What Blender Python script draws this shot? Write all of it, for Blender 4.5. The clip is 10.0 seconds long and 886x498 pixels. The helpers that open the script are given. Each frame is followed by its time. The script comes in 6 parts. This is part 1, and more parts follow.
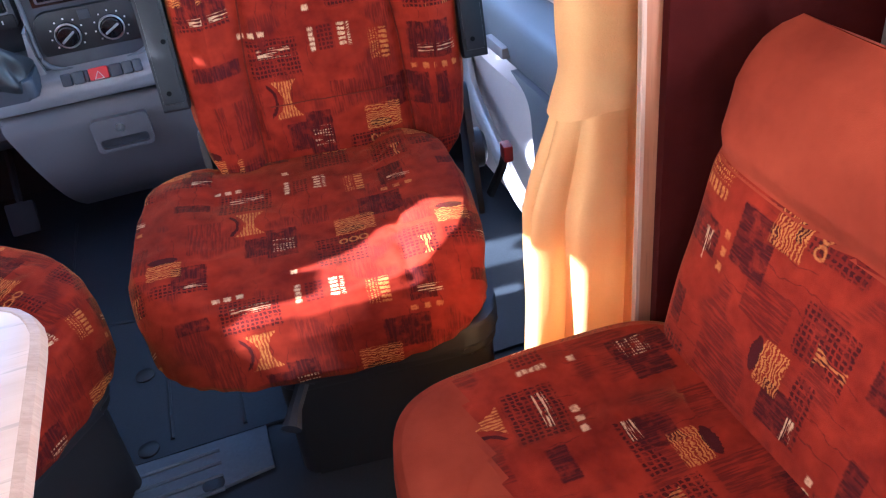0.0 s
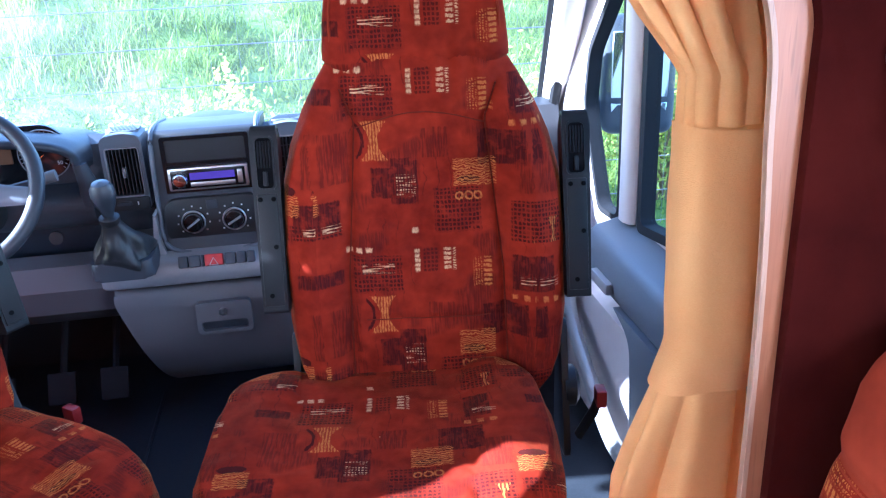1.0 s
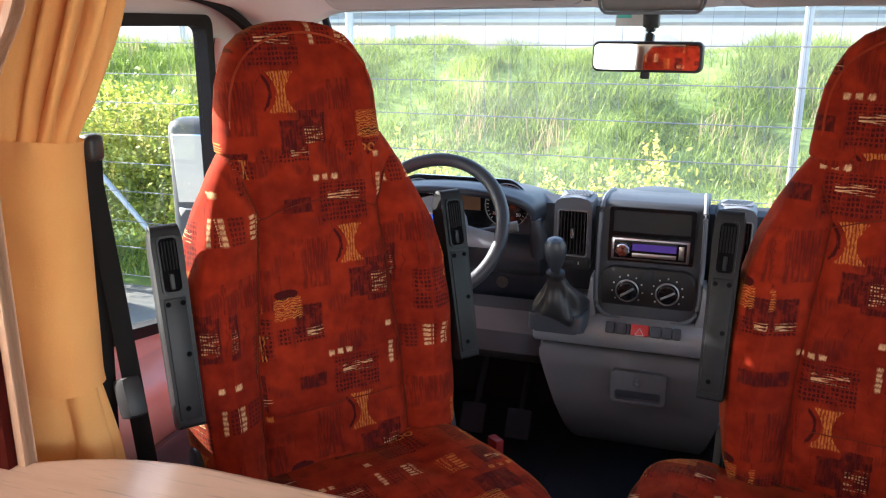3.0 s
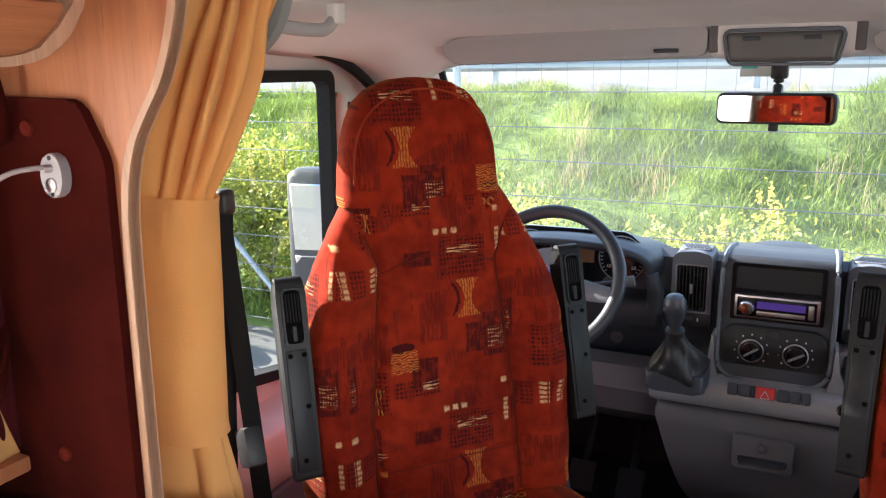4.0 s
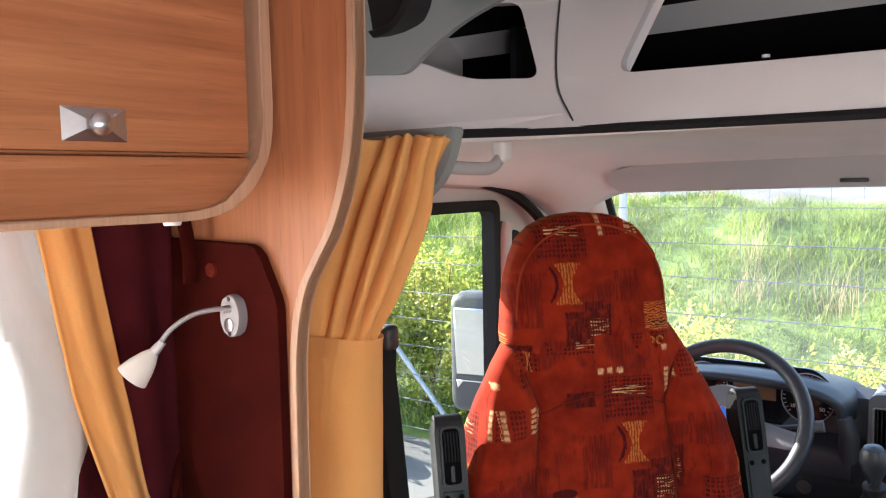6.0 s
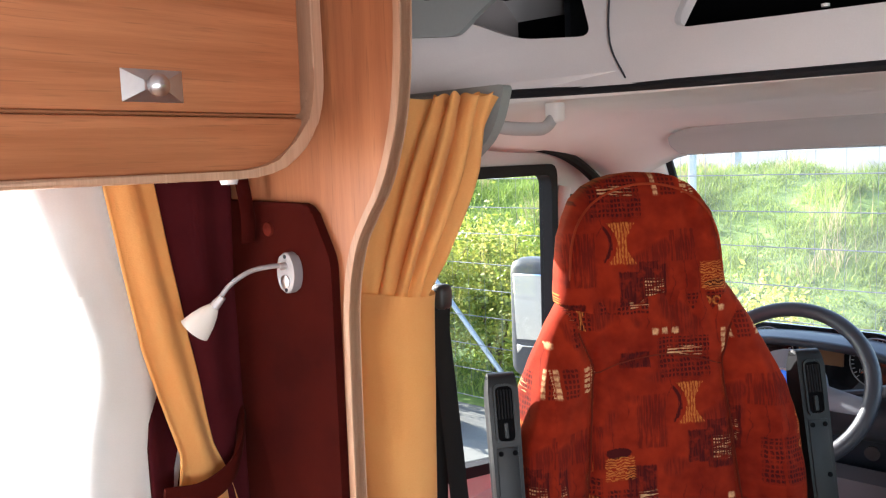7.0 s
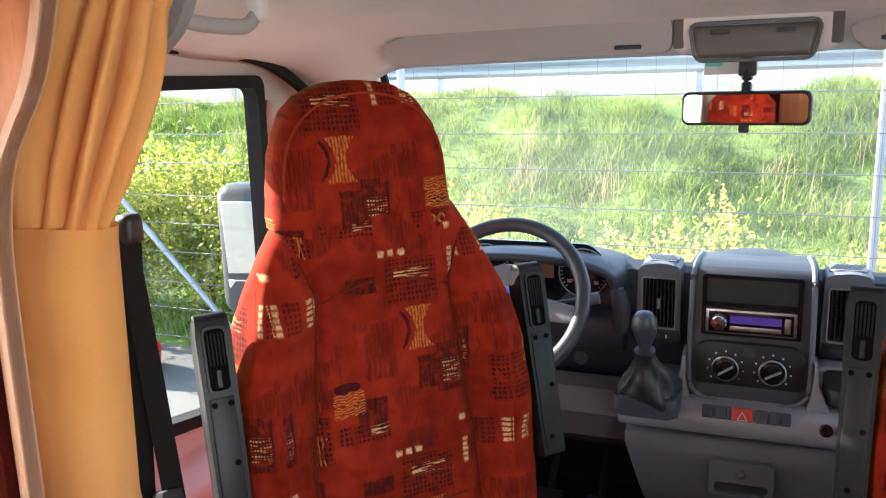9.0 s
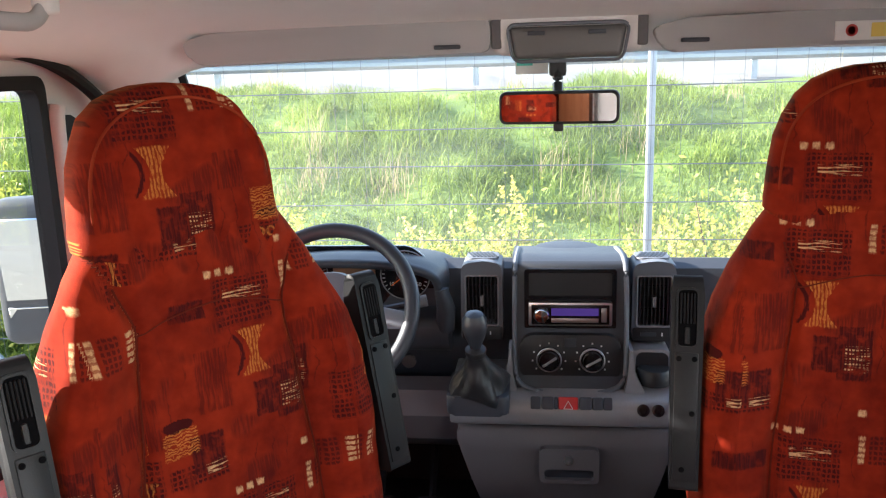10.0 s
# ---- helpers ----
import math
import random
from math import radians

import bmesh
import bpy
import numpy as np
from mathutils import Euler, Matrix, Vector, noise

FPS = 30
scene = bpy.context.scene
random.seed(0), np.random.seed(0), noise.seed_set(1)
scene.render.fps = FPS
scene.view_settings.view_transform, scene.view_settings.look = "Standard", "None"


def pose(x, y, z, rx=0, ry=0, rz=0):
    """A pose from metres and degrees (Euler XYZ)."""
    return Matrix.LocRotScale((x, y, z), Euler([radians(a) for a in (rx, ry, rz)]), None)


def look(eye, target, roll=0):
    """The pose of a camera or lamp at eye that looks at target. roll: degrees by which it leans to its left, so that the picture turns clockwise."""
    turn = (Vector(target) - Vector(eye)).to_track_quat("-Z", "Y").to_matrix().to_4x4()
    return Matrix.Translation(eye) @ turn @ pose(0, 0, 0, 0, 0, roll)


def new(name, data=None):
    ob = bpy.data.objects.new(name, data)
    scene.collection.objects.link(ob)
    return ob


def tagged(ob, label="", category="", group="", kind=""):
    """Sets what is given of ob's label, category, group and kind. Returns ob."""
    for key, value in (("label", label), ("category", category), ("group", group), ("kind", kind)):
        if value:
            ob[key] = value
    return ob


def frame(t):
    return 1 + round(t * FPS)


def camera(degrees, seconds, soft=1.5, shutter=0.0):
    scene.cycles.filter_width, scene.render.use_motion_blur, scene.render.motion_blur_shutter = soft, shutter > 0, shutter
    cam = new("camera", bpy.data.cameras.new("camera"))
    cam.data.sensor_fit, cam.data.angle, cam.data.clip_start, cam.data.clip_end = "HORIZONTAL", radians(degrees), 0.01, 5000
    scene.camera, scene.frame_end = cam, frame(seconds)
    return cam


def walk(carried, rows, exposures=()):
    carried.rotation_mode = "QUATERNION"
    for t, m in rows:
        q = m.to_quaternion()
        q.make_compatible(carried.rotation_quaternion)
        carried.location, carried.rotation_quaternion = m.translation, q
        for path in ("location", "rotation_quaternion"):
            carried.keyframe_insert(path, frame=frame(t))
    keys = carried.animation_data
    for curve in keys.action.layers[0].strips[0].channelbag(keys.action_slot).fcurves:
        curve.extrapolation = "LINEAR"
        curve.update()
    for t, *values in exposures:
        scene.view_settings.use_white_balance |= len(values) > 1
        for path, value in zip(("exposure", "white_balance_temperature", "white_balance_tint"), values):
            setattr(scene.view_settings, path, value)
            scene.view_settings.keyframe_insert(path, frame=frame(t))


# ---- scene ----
cam = camera(57.1, 10.0, soft=1.2)
PATH = [
    (0, (0.234, -0.467, 1.235), (0.648, 1.125, 0.098), -7.5),
    (0.5, (0.257, -0.427, 1.262), (0.572, 1.323, 0.347), -5.1),
    (1, (0.256, -0.401, 1.287), (0.536, 1.445, 0.569), -2.5),
    (1.5, (0.242, -0.386, 1.327), (0.425, 1.519, 0.746), -2.4),
    (2, (0.212, -0.386, 1.33), (0.177, 1.549, 0.825), -2.2),
    (2.5, (0.162, -0.408, 1.327), (-0.184, 1.5, 0.836), -1.1),
    (3, (0.131, -0.432, 1.301), (-0.489, 1.394, 0.772), -0.0),
    (3.2, (0.121, -0.437, 1.297), (-0.576, 1.357, 0.753), 0.3),
    (4.5, (0.077, -0.416, 1.341), (-0.848, 1.323, 0.994), -1.6),
    (5, (0.085, -0.408, 1.351), (-0.939, 1.282, 1.041), -2.3),
    (5.5, (0.078, -0.399, 1.358), (-1.019, 1.258, 1.127), -1.8),
    (6, (0.071, -0.398, 1.368), (-1.133, 1.19, 1.205), -1.2),
    (6.2, (0.068, -0.403, 1.361), (-1.183, 1.15, 1.216), -1.3),
    (7.3, (0.112, -0.384, 1.336), (-1.222, 1.083, 1.072), -2.5),
    (7.5, (0.112, -0.371, 1.327), (-1.161, 1.14, 1.015), -2.0),
    (8, (0.138, -0.353, 1.312), (-1.005, 1.239, 0.913), -0.6),
    (8.5, (0.113, -0.325, 1.296), (-0.939, 1.318, 0.857), -0.5),
    (9, (0.017, -0.268, 1.308), (-0.72, 1.546, 0.898), -1.6),
    (9.5, (-0.062, -0.221, 1.321), (-0.418, 1.706, 0.922), -1.8),
    (10, (-0.077, -0.225, 1.321), (-0.309, 1.713, 0.884), -1.6),
]
walk(cam, [(t, look(*p)) for t, *p in PATH], [(0, 3.5, 4800, 12), (1.0, 3.15, 4500, 12), (1.8, 2.75, 5000, 12), (2.6, 2.5, 6100, 12), (4.4, 2.22, 6300, 12), (5.4, 2.22, 6300, 12), (6.1, 2.33, 6150, 12), (7.4, 2.4, 6100, 12), (8.1, 2.30, 6300, 12), (9.0, 2.42, 6300, 12), (10, 2.33, 6300, 12)])

# world, sun and daylight
SUN = Vector((-1.0, 0.085, 0.465)).normalized()
world = bpy.data.worlds.new("sky")
scene.world = world
world.use_nodes = True
_nt = world.node_tree
_sky = _nt.nodes.new("ShaderNodeTexSky")
_sky.sky_type = "NISHITA"
_sky.sun_disc = False
_sky.sun_elevation = math.asin(SUN.z)
_sky.sun_rotation = math.atan2(SUN.x, SUN.y)
_nt.links.new(_sky.outputs[0], _nt.nodes["Background"].inputs[0])
_nt.nodes["Background"].inputs[1].default_value = 0.15

_l = bpy.data.lights.new("sun", "SUN")
_l.energy, _l.angle, _l.color = 5.0, radians(0.6), (1.0, 0.93, 0.82)
sun = new("sun", _l)
sun.matrix_world = look(SUN * 50, (0, 0, 0))


def area_light(name, eye, target, sx, sy, watts, color=(1, 0.97, 0.93)):
    d = bpy.data.lights.new(name, "AREA")
    d.shape, d.size, d.size_y, d.energy, d.color = "RECTANGLE", sx, sy, watts, color
    o = new(name, d)
    o.matrix_world = look(eye, target)
    return o


# the sky's light in the side window openings of the living room
area_light("window_light_left", (-1.16, -0.55, 1.08), (0, -0.55, 0.95), 1.1, 0.5, 3.6)
area_light("window_light_right", (1.16, -1.0, 1.08), (0, -1.0, 1.0), 1.4, 0.5, 6.3)
# added fill lamps: the rear wall and the roof have no openings
area_light("rear_fill_light", (0.0, -2.95, 1.25), (0, 0, 1.1), 1.4, 0.7, 0.85)
area_light("overhead_fill_light", (0.0, -1.0, 2.12), (0, -1.0, 0), 0.7, 0.7, 2.4)

# ---- materials ----


class NT:
    """A small builder for node trees."""

    def __init__(self, name):
        self.m = bpy.data.materials.new(name)
        self.m.use_nodes = True
        self.t = self.m.node_tree
        self.b = self.t.nodes["Principled BSDF"]
        self.out = self.t.nodes["Material Output"]

    def n(self, kind, **kw):
        nd = self.t.nodes.new("ShaderNode" + kind)
        for k, v in kw.items():
            if isinstance(k, str) and k.startswith("i_"):
                nd.inputs[k[2:]].default_value = v
        return nd

    def link(self, a, b):
        self.t.links.new(a, b)

    def math(self, op, a, b=None, clamp=False):
        nd = self.t.nodes.new("ShaderNodeMath")
        nd.operation, nd.use_clamp = op, clamp
        for i, v in enumerate((a, b)):
            if v is None:
                continue
            if isinstance(v, (int, float)):
                nd.inputs[i].default_value = v
            else:
                self.link(v, nd.inputs[i])
        return nd.outputs[0]

    def mix(self, f, a, b):
        nd = self.t.nodes.new("ShaderNodeMix")
        nd.data_type = "RGBA"
        for sock, v in ((nd.inputs[0], f), (nd.inputs[6], a), (nd.inputs[7], b)):
            if isinstance(v, (int, float)):
                sock.default_value = v
            elif isinstance(v, tuple):
                sock.default_value = (*v[:3], 1)
            else:
                self.link(v, sock)
        return nd.outputs[2]

    def coord(self, which="Object"):
        return self.t.nodes.new("ShaderNodeTexCoord").outputs[which]

    def noise(self, scale, detail=4.0, vec=None, stretch=None, rough=0.55):
        nd = self.t.nodes.new("ShaderNodeTexNoise")
        nd.inputs["Scale"].default_value = scale
        nd.inputs["Detail"].default_value = detail
        nd.inputs["Roughness"].default_value = rough
        v = vec if vec is not None else self.coord()
        if stretch:
            mp = self.t.nodes.new("ShaderNodeMapping")
            mp.inputs["Scale"].default_value = stretch
            self.link(v, mp.inputs[0])
            v = mp.outputs[0]
        self.link(v, nd.inputs["Vector"])
        return nd.outputs[0]

    def ramp(self, f, lo, hi, a=0.0, b=1.0):
        nd = self.t.nodes.new("ShaderNodeMapRange")
        for i, v in ((1, lo), (2, hi), (3, a), (4, b)):
            nd.inputs[i].default_value = v
        self.link(f, nd.inputs[0])
        return nd.outputs[0]

    def bump(self, h, strength=0.2, dist=0.002):
        nd = self.t.nodes.new("ShaderNodeBump")
        nd.inputs["Strength"].default_value = strength
        nd.inputs["Distance"].default_value = dist
        self.link(h, nd.inputs["Height"])
        self.link(nd.outputs[0], self.b.inputs["Normal"])

    def base(self, c):
        if isinstance(c, tuple):
            self.b.inputs["Base Color"].default_value = (*c[:3], 1)
        else:
            self.link(c, self.b.inputs["Base Color"])

    def set(self, **kw):
        names = dict(rough="Roughness", metal="Metallic", sheen="Sheen Weight", spec="Specular IOR Level", coat="Coat Weight",
                     trans="Transmission Weight", alpha="Alpha", emit="Emission Strength", sheenrough="Sheen Roughness")
        for k, v in kw.items():
            self.b.inputs[names[k]].default_value = v
        return self


def plain(name, col, rough=0.5, metal=0.0, vary=0.12, grain=180.0, bump=0.15, spec=0.5, stains=6.0):
    """A surface with a faint grain and broad uneven wear."""
    t = NT(name)
    a = t.noise(grain, 3)
    b = t.noise(stains, 4)
    s = t.math("ADD", t.math("MULTIPLY", a, 0.4), t.math("MULTIPLY", b, 0.6))
    f = t.ramp(s, 0.3, 0.7)
    lo = tuple(c * (1 - vary) for c in col)
    hi = tuple(min(1, c * (1 + vary)) for c in col)
    t.base(t.mix(f, lo, hi))
    t.set(metal=metal, spec=spec)
    t.link(t.ramp(b, 0.3, 0.7, rough * 0.88, min(1, rough * 1.12)), t.b.inputs["Roughness"])
    if bump:
        t.bump(a, bump, 0.001)
    return t.m


def fabric_pattern():
    """Rust velour with a woven print of small blocks; one repeat is 0.466 by 0.326 m of cloth."""
    t = NT("printed_velour")
    uv = t.coord("UV")
    sep = t.t.nodes.new("ShaderNodeSeparateXYZ")
    t.link(uv, sep.inputs[0])
    wob = t.math("SUBTRACT", t.noise(70, 2, uv), 0.5)
    brush = t.math("SUBTRACT", t.noise(1.0, 2, uv, (420, 70, 1)), 0.5)
    shift = t.math("ADD", t.math("MULTIPLY", wob, 0.005), t.math("MULTIPLY", brush, 0.006))
    K = 1.0 / 1030
    u = t.math("FLOORED_MODULO", t.math("ADD", sep.outputs[0], shift), 480 * K)
    v = t.math("FLOORED_MODULO", t.math("ADD", sep.outputs[1], t.math("ADD", shift, 8 * K)), 336 * K)

    def mul(*xs):
        r = xs[0]
        for x in xs[1:]:
            r = t.math("MULTIPLY", r, x)
        return r

    def union(*xs):
        r = xs[0]
        for x in xs[1:]:
            r = t.math("MAXIMUM", r, x)
        return r

    def rect(x0, x1, y0, y1, soft=1.4):
        cx, cy = ((x0 + x1) / 2 - 697) * K, ((y0 + y1) / 2 - 303) * K
        hx, hy, e = (x1 - x0) / 2 * K, (y1 - y0) / 2 * K, soft * K
        a = t.ramp(t.math("ABSOLUTE", t.math("SUBTRACT", u, cx)), hx - e, hx + e, 1.0, 0.0)
        b = t.ramp(t.math("ABSOLUTE", t.math("SUBTRACT", v, cy)), hy - e, hy + e, 1.0, 0.0)
        return mul(a, b)

    def ring(x, y, r0, r1, sy=1.0):
        dx = t.math("SUBTRACT", u, (x - 697) * K)
        dy = t.math("MULTIPLY", t.math("SUBTRACT", v, (y - 303) * K), sy)
        d = t.math("SQRT", t.math("ADD", mul(dx, dx), mul(dy, dy)))
        inner = t.ramp(d, (r0 - 1) * K, (r0 + 1) * K) if r0 > 0 else 1.0
        return mul(t.ramp(d, (r1 - 1) * K, (r1 + 1) * K, 1.0, 0.0), inner)

    def hourglass(x, y, w, h):
        """Two arcs set back to back, filled with weave."""
        dx = t.math("ABSOLUTE", t.math("SUBTRACT", u, (x - 697) * K))
        dy = t.math("SUBTRACT", v, (y - 303) * K)
        wide = t.math("ADD", 0.30 * w * K, t.math("MULTIPLY", mul(dy, dy), 0.70 * w * K / (h * K) ** 2))
        return mul(t.math("LESS_THAN", dx, wide), rect(x - w, x + w, y - h, y + h))

    def dots(*xs, y):
        return union(*[rect(x - 5.5, x + 5.5, y - 5, y + 5) for x in xs])

    su = t.math("SINE", t.math("MULTIPLY", u, 2 * math.pi / (7.5 * K)))
    sv = t.math("SINE", t.math("MULTIPLY", v, 2 * math.pi / (8.5 * K)))
    cells = mul(t.ramp(su, -0.75, -0.15), t.ramp(sv, -0.75, -0.15))
    bars_u = t.ramp(t.math("SINE", t.math("MULTIPLY", u, 2 * math.pi / (5.5 * K))), -0.4, 0.2)
    bars_v = t.ramp(t.math("SINE", t.math("MULTIPLY", v, 2 * math.pi / (9.5 * K))), -0.55, -0.1)
    waves = t.ramp(t.math("SINE", t.math("ADD", t.math("MULTIPLY", v, 2 * math.pi / (5 * K)), t.math("MULTIPLY", wob, 14.0))), -0.3, 0.3)
    stroke = t.ramp(t.noise(1.0, 3, uv, (300, 24, 1)), 0.40, 0.56, 0.45, 1.0)
    dash = t.ramp(t.noise(1.0, 2, uv, (26, 330, 1)), 0.52, 0.57)
    rag = t.ramp(t.noise(55, 3, uv), 0.34, 0.50, 0.35, 1.0)
    solid = mul(union(rect(890, 941, 473, 560), rect(853, 912, 490, 547), rect(1055, 1132, 428, 492), rect(738, 792, 545, 600), rect(1104, 1150, 330, 400),
                      rect(735, 790, 345, 372)), t.ramp(stroke, 0.45, 1.0, 0.65, 1.0), rag)
    grids = mul(union(rect(806, 902, 322, 396), rect(970, 1058, 534, 617), rect(700, 792, 583, 613), rect(1104, 1170, 560, 640)), t.ramp(cells, 0, 1, 0.25, 1.0), rag)
    faint = mul(union(rect(760, 815, 420, 515), rect(950, 1000, 420, 475), rect(1120, 1176, 470, 545)), t.ramp(stroke, 0.45, 1.0, 0.0, 0.55))
    arcs = union(mul(ring(803, 440, 36, 42), rect(828, 850, 404, 476)), ring(1036, 519, 0, 22, 2.8), ring(724, 520, 0, 24, 2.6), mul(ring(1190, 620, 38, 44), rect(1140, 1165, 590, 645)))
    wave = t.math("ABSOLUTE", t.math("SUBTRACT", t.math("FRACT", t.math("ADD", t.math("MULTIPLY", u, 40.0), t.math("MULTIPLY", t.noise(1.0, 2, uv, (9, 18, 1)), 1.6))), 0.5))
    threads = mul(t.ramp(wave, 0.015, 0.045, 1.0, 0.0), t.ramp(t.noise(8, 2, uv), 0.52, 0.58, 0.0, 0.5))
    zones = mul(t.ramp(t.noise(10, 2, uv), 0.55, 0.62, 0.0, 0.62), t.ramp(stroke, 0.45, 1.0, 0.4, 1.0))
    dark = union(zones, solid, grids, faint, arcs, threads, mul(rect(944, 974, 312, 358), t.ramp(cells, 0, 1, 0.2, 0.8)))
    medal = mul(hourglass(862, 440, 26, 36), t.ramp(bars_u, 0, 1, 0.15, 1.0))
    gold = union(medal, mul(union(rect(1008, 1078, 480, 531), rect(697, 753, 527, 567)), waves), ring(1018, 550, 5, 8), ring(1036, 550, 5, 8), ring(1053, 550, 5, 8),
                 mul(hourglass(1150, 620, 12, 28), bars_u), dots(1108, 1130, 1152, y=415), mul(rect(1060, 1075, 335, 392), bars_v), mul(rect(1040, 1056, 335, 392), bars_u, waves))
    white = union(dots(803, 822, 841, y=311), dots(931, y=612), mul(rect(928, 937, 312, 358), t.ramp(bars_v, 0, 1, 0.35, 1.0)), mul(rect(984, 997, 312, 358), bars_v),
                  mul(rect(1001, 1006, 312, 358), waves), mul(rect(826, 888, 340, 356), dash), mul(rect(758, 792, 590, 604), dash), mul(rect(1118, 1160, 372, 388), dash), mul(rect(900, 936, 505, 545), mul(bars_u, dash)))
    pile = t.noise(900, 2, uv)
    nap = t.math("ADD", t.math("MULTIPLY", t.noise(5, 4, uv), 0.6), t.math("MULTIPLY", t.noise(26, 3, uv), 0.4))
    rust = t.mix(t.ramp(nap, 0.34, 0.66), (0.125, 0.0080, 0.0042), (0.36, 0.0315, 0.0098))
    c = t.mix(t.math("MULTIPLY", dark, 0.93), rust, (0.036, 0.006, 0.008))
    worn = t.ramp(t.noise(120, 3, uv), 0.35, 0.55, 0.45, 1.0)
    c = t.mix(mul(gold, worn, 0.72), c, (0.66, 0.24, 0.05))
    c = t.mix(mul(white, worn, 0.85), c, (0.80, 0.52, 0.26))
    c = t.mix(t.ramp(pile, 0.3, 0.7, 0.0, 0.2), c, (0.16, 0.014, 0.007))
    t.base(c)
    t.set(rough=0.92, sheen=0.24, spec=0.08, sheenrough=0.3)
    t.b.inputs["Sheen Tint"].default_value = (1.0, 0.42, 0.10, 1)
    t.bump(t.math("ADD", pile, t.math("MULTIPLY", t.noise(45, 3, uv), 1.6)), 0.35, 0.0015)
    return t.m


def velvet(name, lo, hi):
    t = NT(name)
    nap = t.noise(7, 4)
    t.base(t.mix(t.ramp(nap, 0.32, 0.68), lo, hi))
    t.set(rough=0.95, sheen=0.015, spec=0.05)
    t.b.inputs["Sheen Tint"].default_value = (1.0, 0.5, 0.35, 1)
    t.bump(t.noise(700, 2), 0.25, 0.001)
    return t.m


def wood(name, lo, hi, stretch, rough=0.38):
    """Veneer: long grain with pores and broad figure."""
    t = NT(name)
    w = t.noise(1.0, 5, None, stretch, 0.65)
    big = t.noise(1.0, 2, None, tuple(s * 0.16 for s in stretch))
    pores = t.noise(1.0, 2, None, tuple(s * 4 for s in stretch))
    f = t.math("ADD", t.math("MULTIPLY", w, 0.6), t.math("MULTIPLY", big, 0.4))
    c = t.mix(t.ramp(f, 0.36, 0.64), lo, hi)
    c = t.mix(t.ramp(pores, 0.58, 0.72, 0, 0.4), c, tuple(x * 0.45 for x in lo))
    t.base(c)
    t.set(rough=rough)
    t.bump(pores, 0.08, 0.0006)
    return t.m


def cloth(name, lo, hi, passes=0.25, weave=1400.0):
    """Curtain cloth that lets some light through."""
    t = NT(name)
    a = t.noise(5, 3)
    th = t.noise(1.0, 2, None, (weave * 0.25, weave * 0.25, weave))
    c = t.mix(t.ramp(t.math("ADD", t.math("MULTIPLY", a, 0.6), t.math("MULTIPLY", th, 0.4)), 0.35, 0.65), lo, hi)
    t.base(c)
    t.set(rough=0.92, spec=0.15, sheen=0.1)
    t.bump(t.math("ADD", th, t.math("MULTIPLY", t.noise(70, 3), 1.4)), 0.5, 0.0016)
    tr = t.t.nodes.new("ShaderNodeBsdfTranslucent")
    t.link(c, tr.inputs[0])
    mx = t.t.nodes.new("ShaderNodeMixShader")
    mx.inputs[0].default_value = passes
    t.link(t.b.outputs[0], mx.inputs[1])
    t.link(tr.outputs[0], mx.inputs[2])
    t.link(mx.outputs[0], t.out.inputs[0])
    return t.m


def glass(name, tint=(0.97, 0.99, 0.98)):
    """Thin pane: clear, with a faint reflection."""
    t = NT(name)
    tp = t.t.nodes.new("ShaderNodeBsdfTransparent")
    tp.inputs[0].default_value = (*tint, 1)
    gl = t.t.nodes.new("ShaderNodeBsdfGlossy")
    gl.inputs["Roughness"].default_value = 0.02
    mx = t.t.nodes.new("ShaderNodeMixShader")
    mx.inputs[0].default_value = 0.05
    t.link(tp.outputs[0], mx.inputs[1])
    t.link(gl.outputs[0], mx.inputs[2])
    t.link(mx.outputs[0], t.out.inputs[0])
    return t.m


def leafy(name, lo, hi, scale=0.8):
    t = NT(name)
    g = t.t.nodes.new("ShaderNodeNewGeometry")
    r = g.outputs["Random Per Island"]
    a = t.noise(scale, 3)
    f = t.math("ADD", t.math("MULTIPLY", r, 0.55), t.math("MULTIPLY", t.ramp(a, 0.35, 0.65), 0.45))
    c = t.mix(f, lo, hi)
    t.base(c)
    t.set(rough=0.55, spec=0.3)
    tr = t.t.nodes.new("ShaderNodeBsdfTranslucent")
    t.link(c, tr.inputs[0])
    mx = t.t.nodes.new("ShaderNodeMixShader")
    mx.inputs[0].default_value = 0.4
    t.link(t.b.outputs[0], mx.inputs[1])
    t.link(tr.outputs[0], mx.inputs[2])
    t.link(mx.outputs[0], t.out.inputs[0])
    return t.m


M_FAB = fabric_pattern()
M_RED = velvet("burgundy_velour", (0.030, 0.0031, 0.0025), (0.056, 0.0062, 0.0042))
M_RUST = velvet("rust_velour", (0.23, 0.030, 0.012), (0.36, 0.054, 0.020))
M_BUTTON = velvet("button_velour", (0.085, 0.011, 0.007), (0.12, 0.016, 0.010))
M_BURG = velvet("dark_burgundy_velvet", (0.045, 0.006, 0.009), (0.075, 0.010, 0.013))
M_WOODH = wood("pear_veneer_across", (0.355, 0.122, 0.049), (0.55, 0.226, 0.102), (16, 3.2, 95))
M_WOODV = wood("pear_veneer_upright", (0.345, 0.122, 0.053), (0.50, 0.205, 0.093), (60, 60, 3.0))
M_EDGE = wood("layered_edge_band", (0.43, 0.25, 0.155), (0.57, 0.36, 0.24), (90, 260, 3), 0.45)
M_TABLE = wood("table_laminate", (0.62, 0.40, 0.27), (0.72, 0.50, 0.36), (3, 40, 20), 0.3)
M_YEL = cloth("yellow_curtain_cloth", (0.87, 0.455, 0.150), (0.93, 0.56, 0.215), 0.38)
M_SHEER = cloth("white_voile", (0.86, 0.86, 0.86), (0.92, 0.92, 0.92), 0.62)
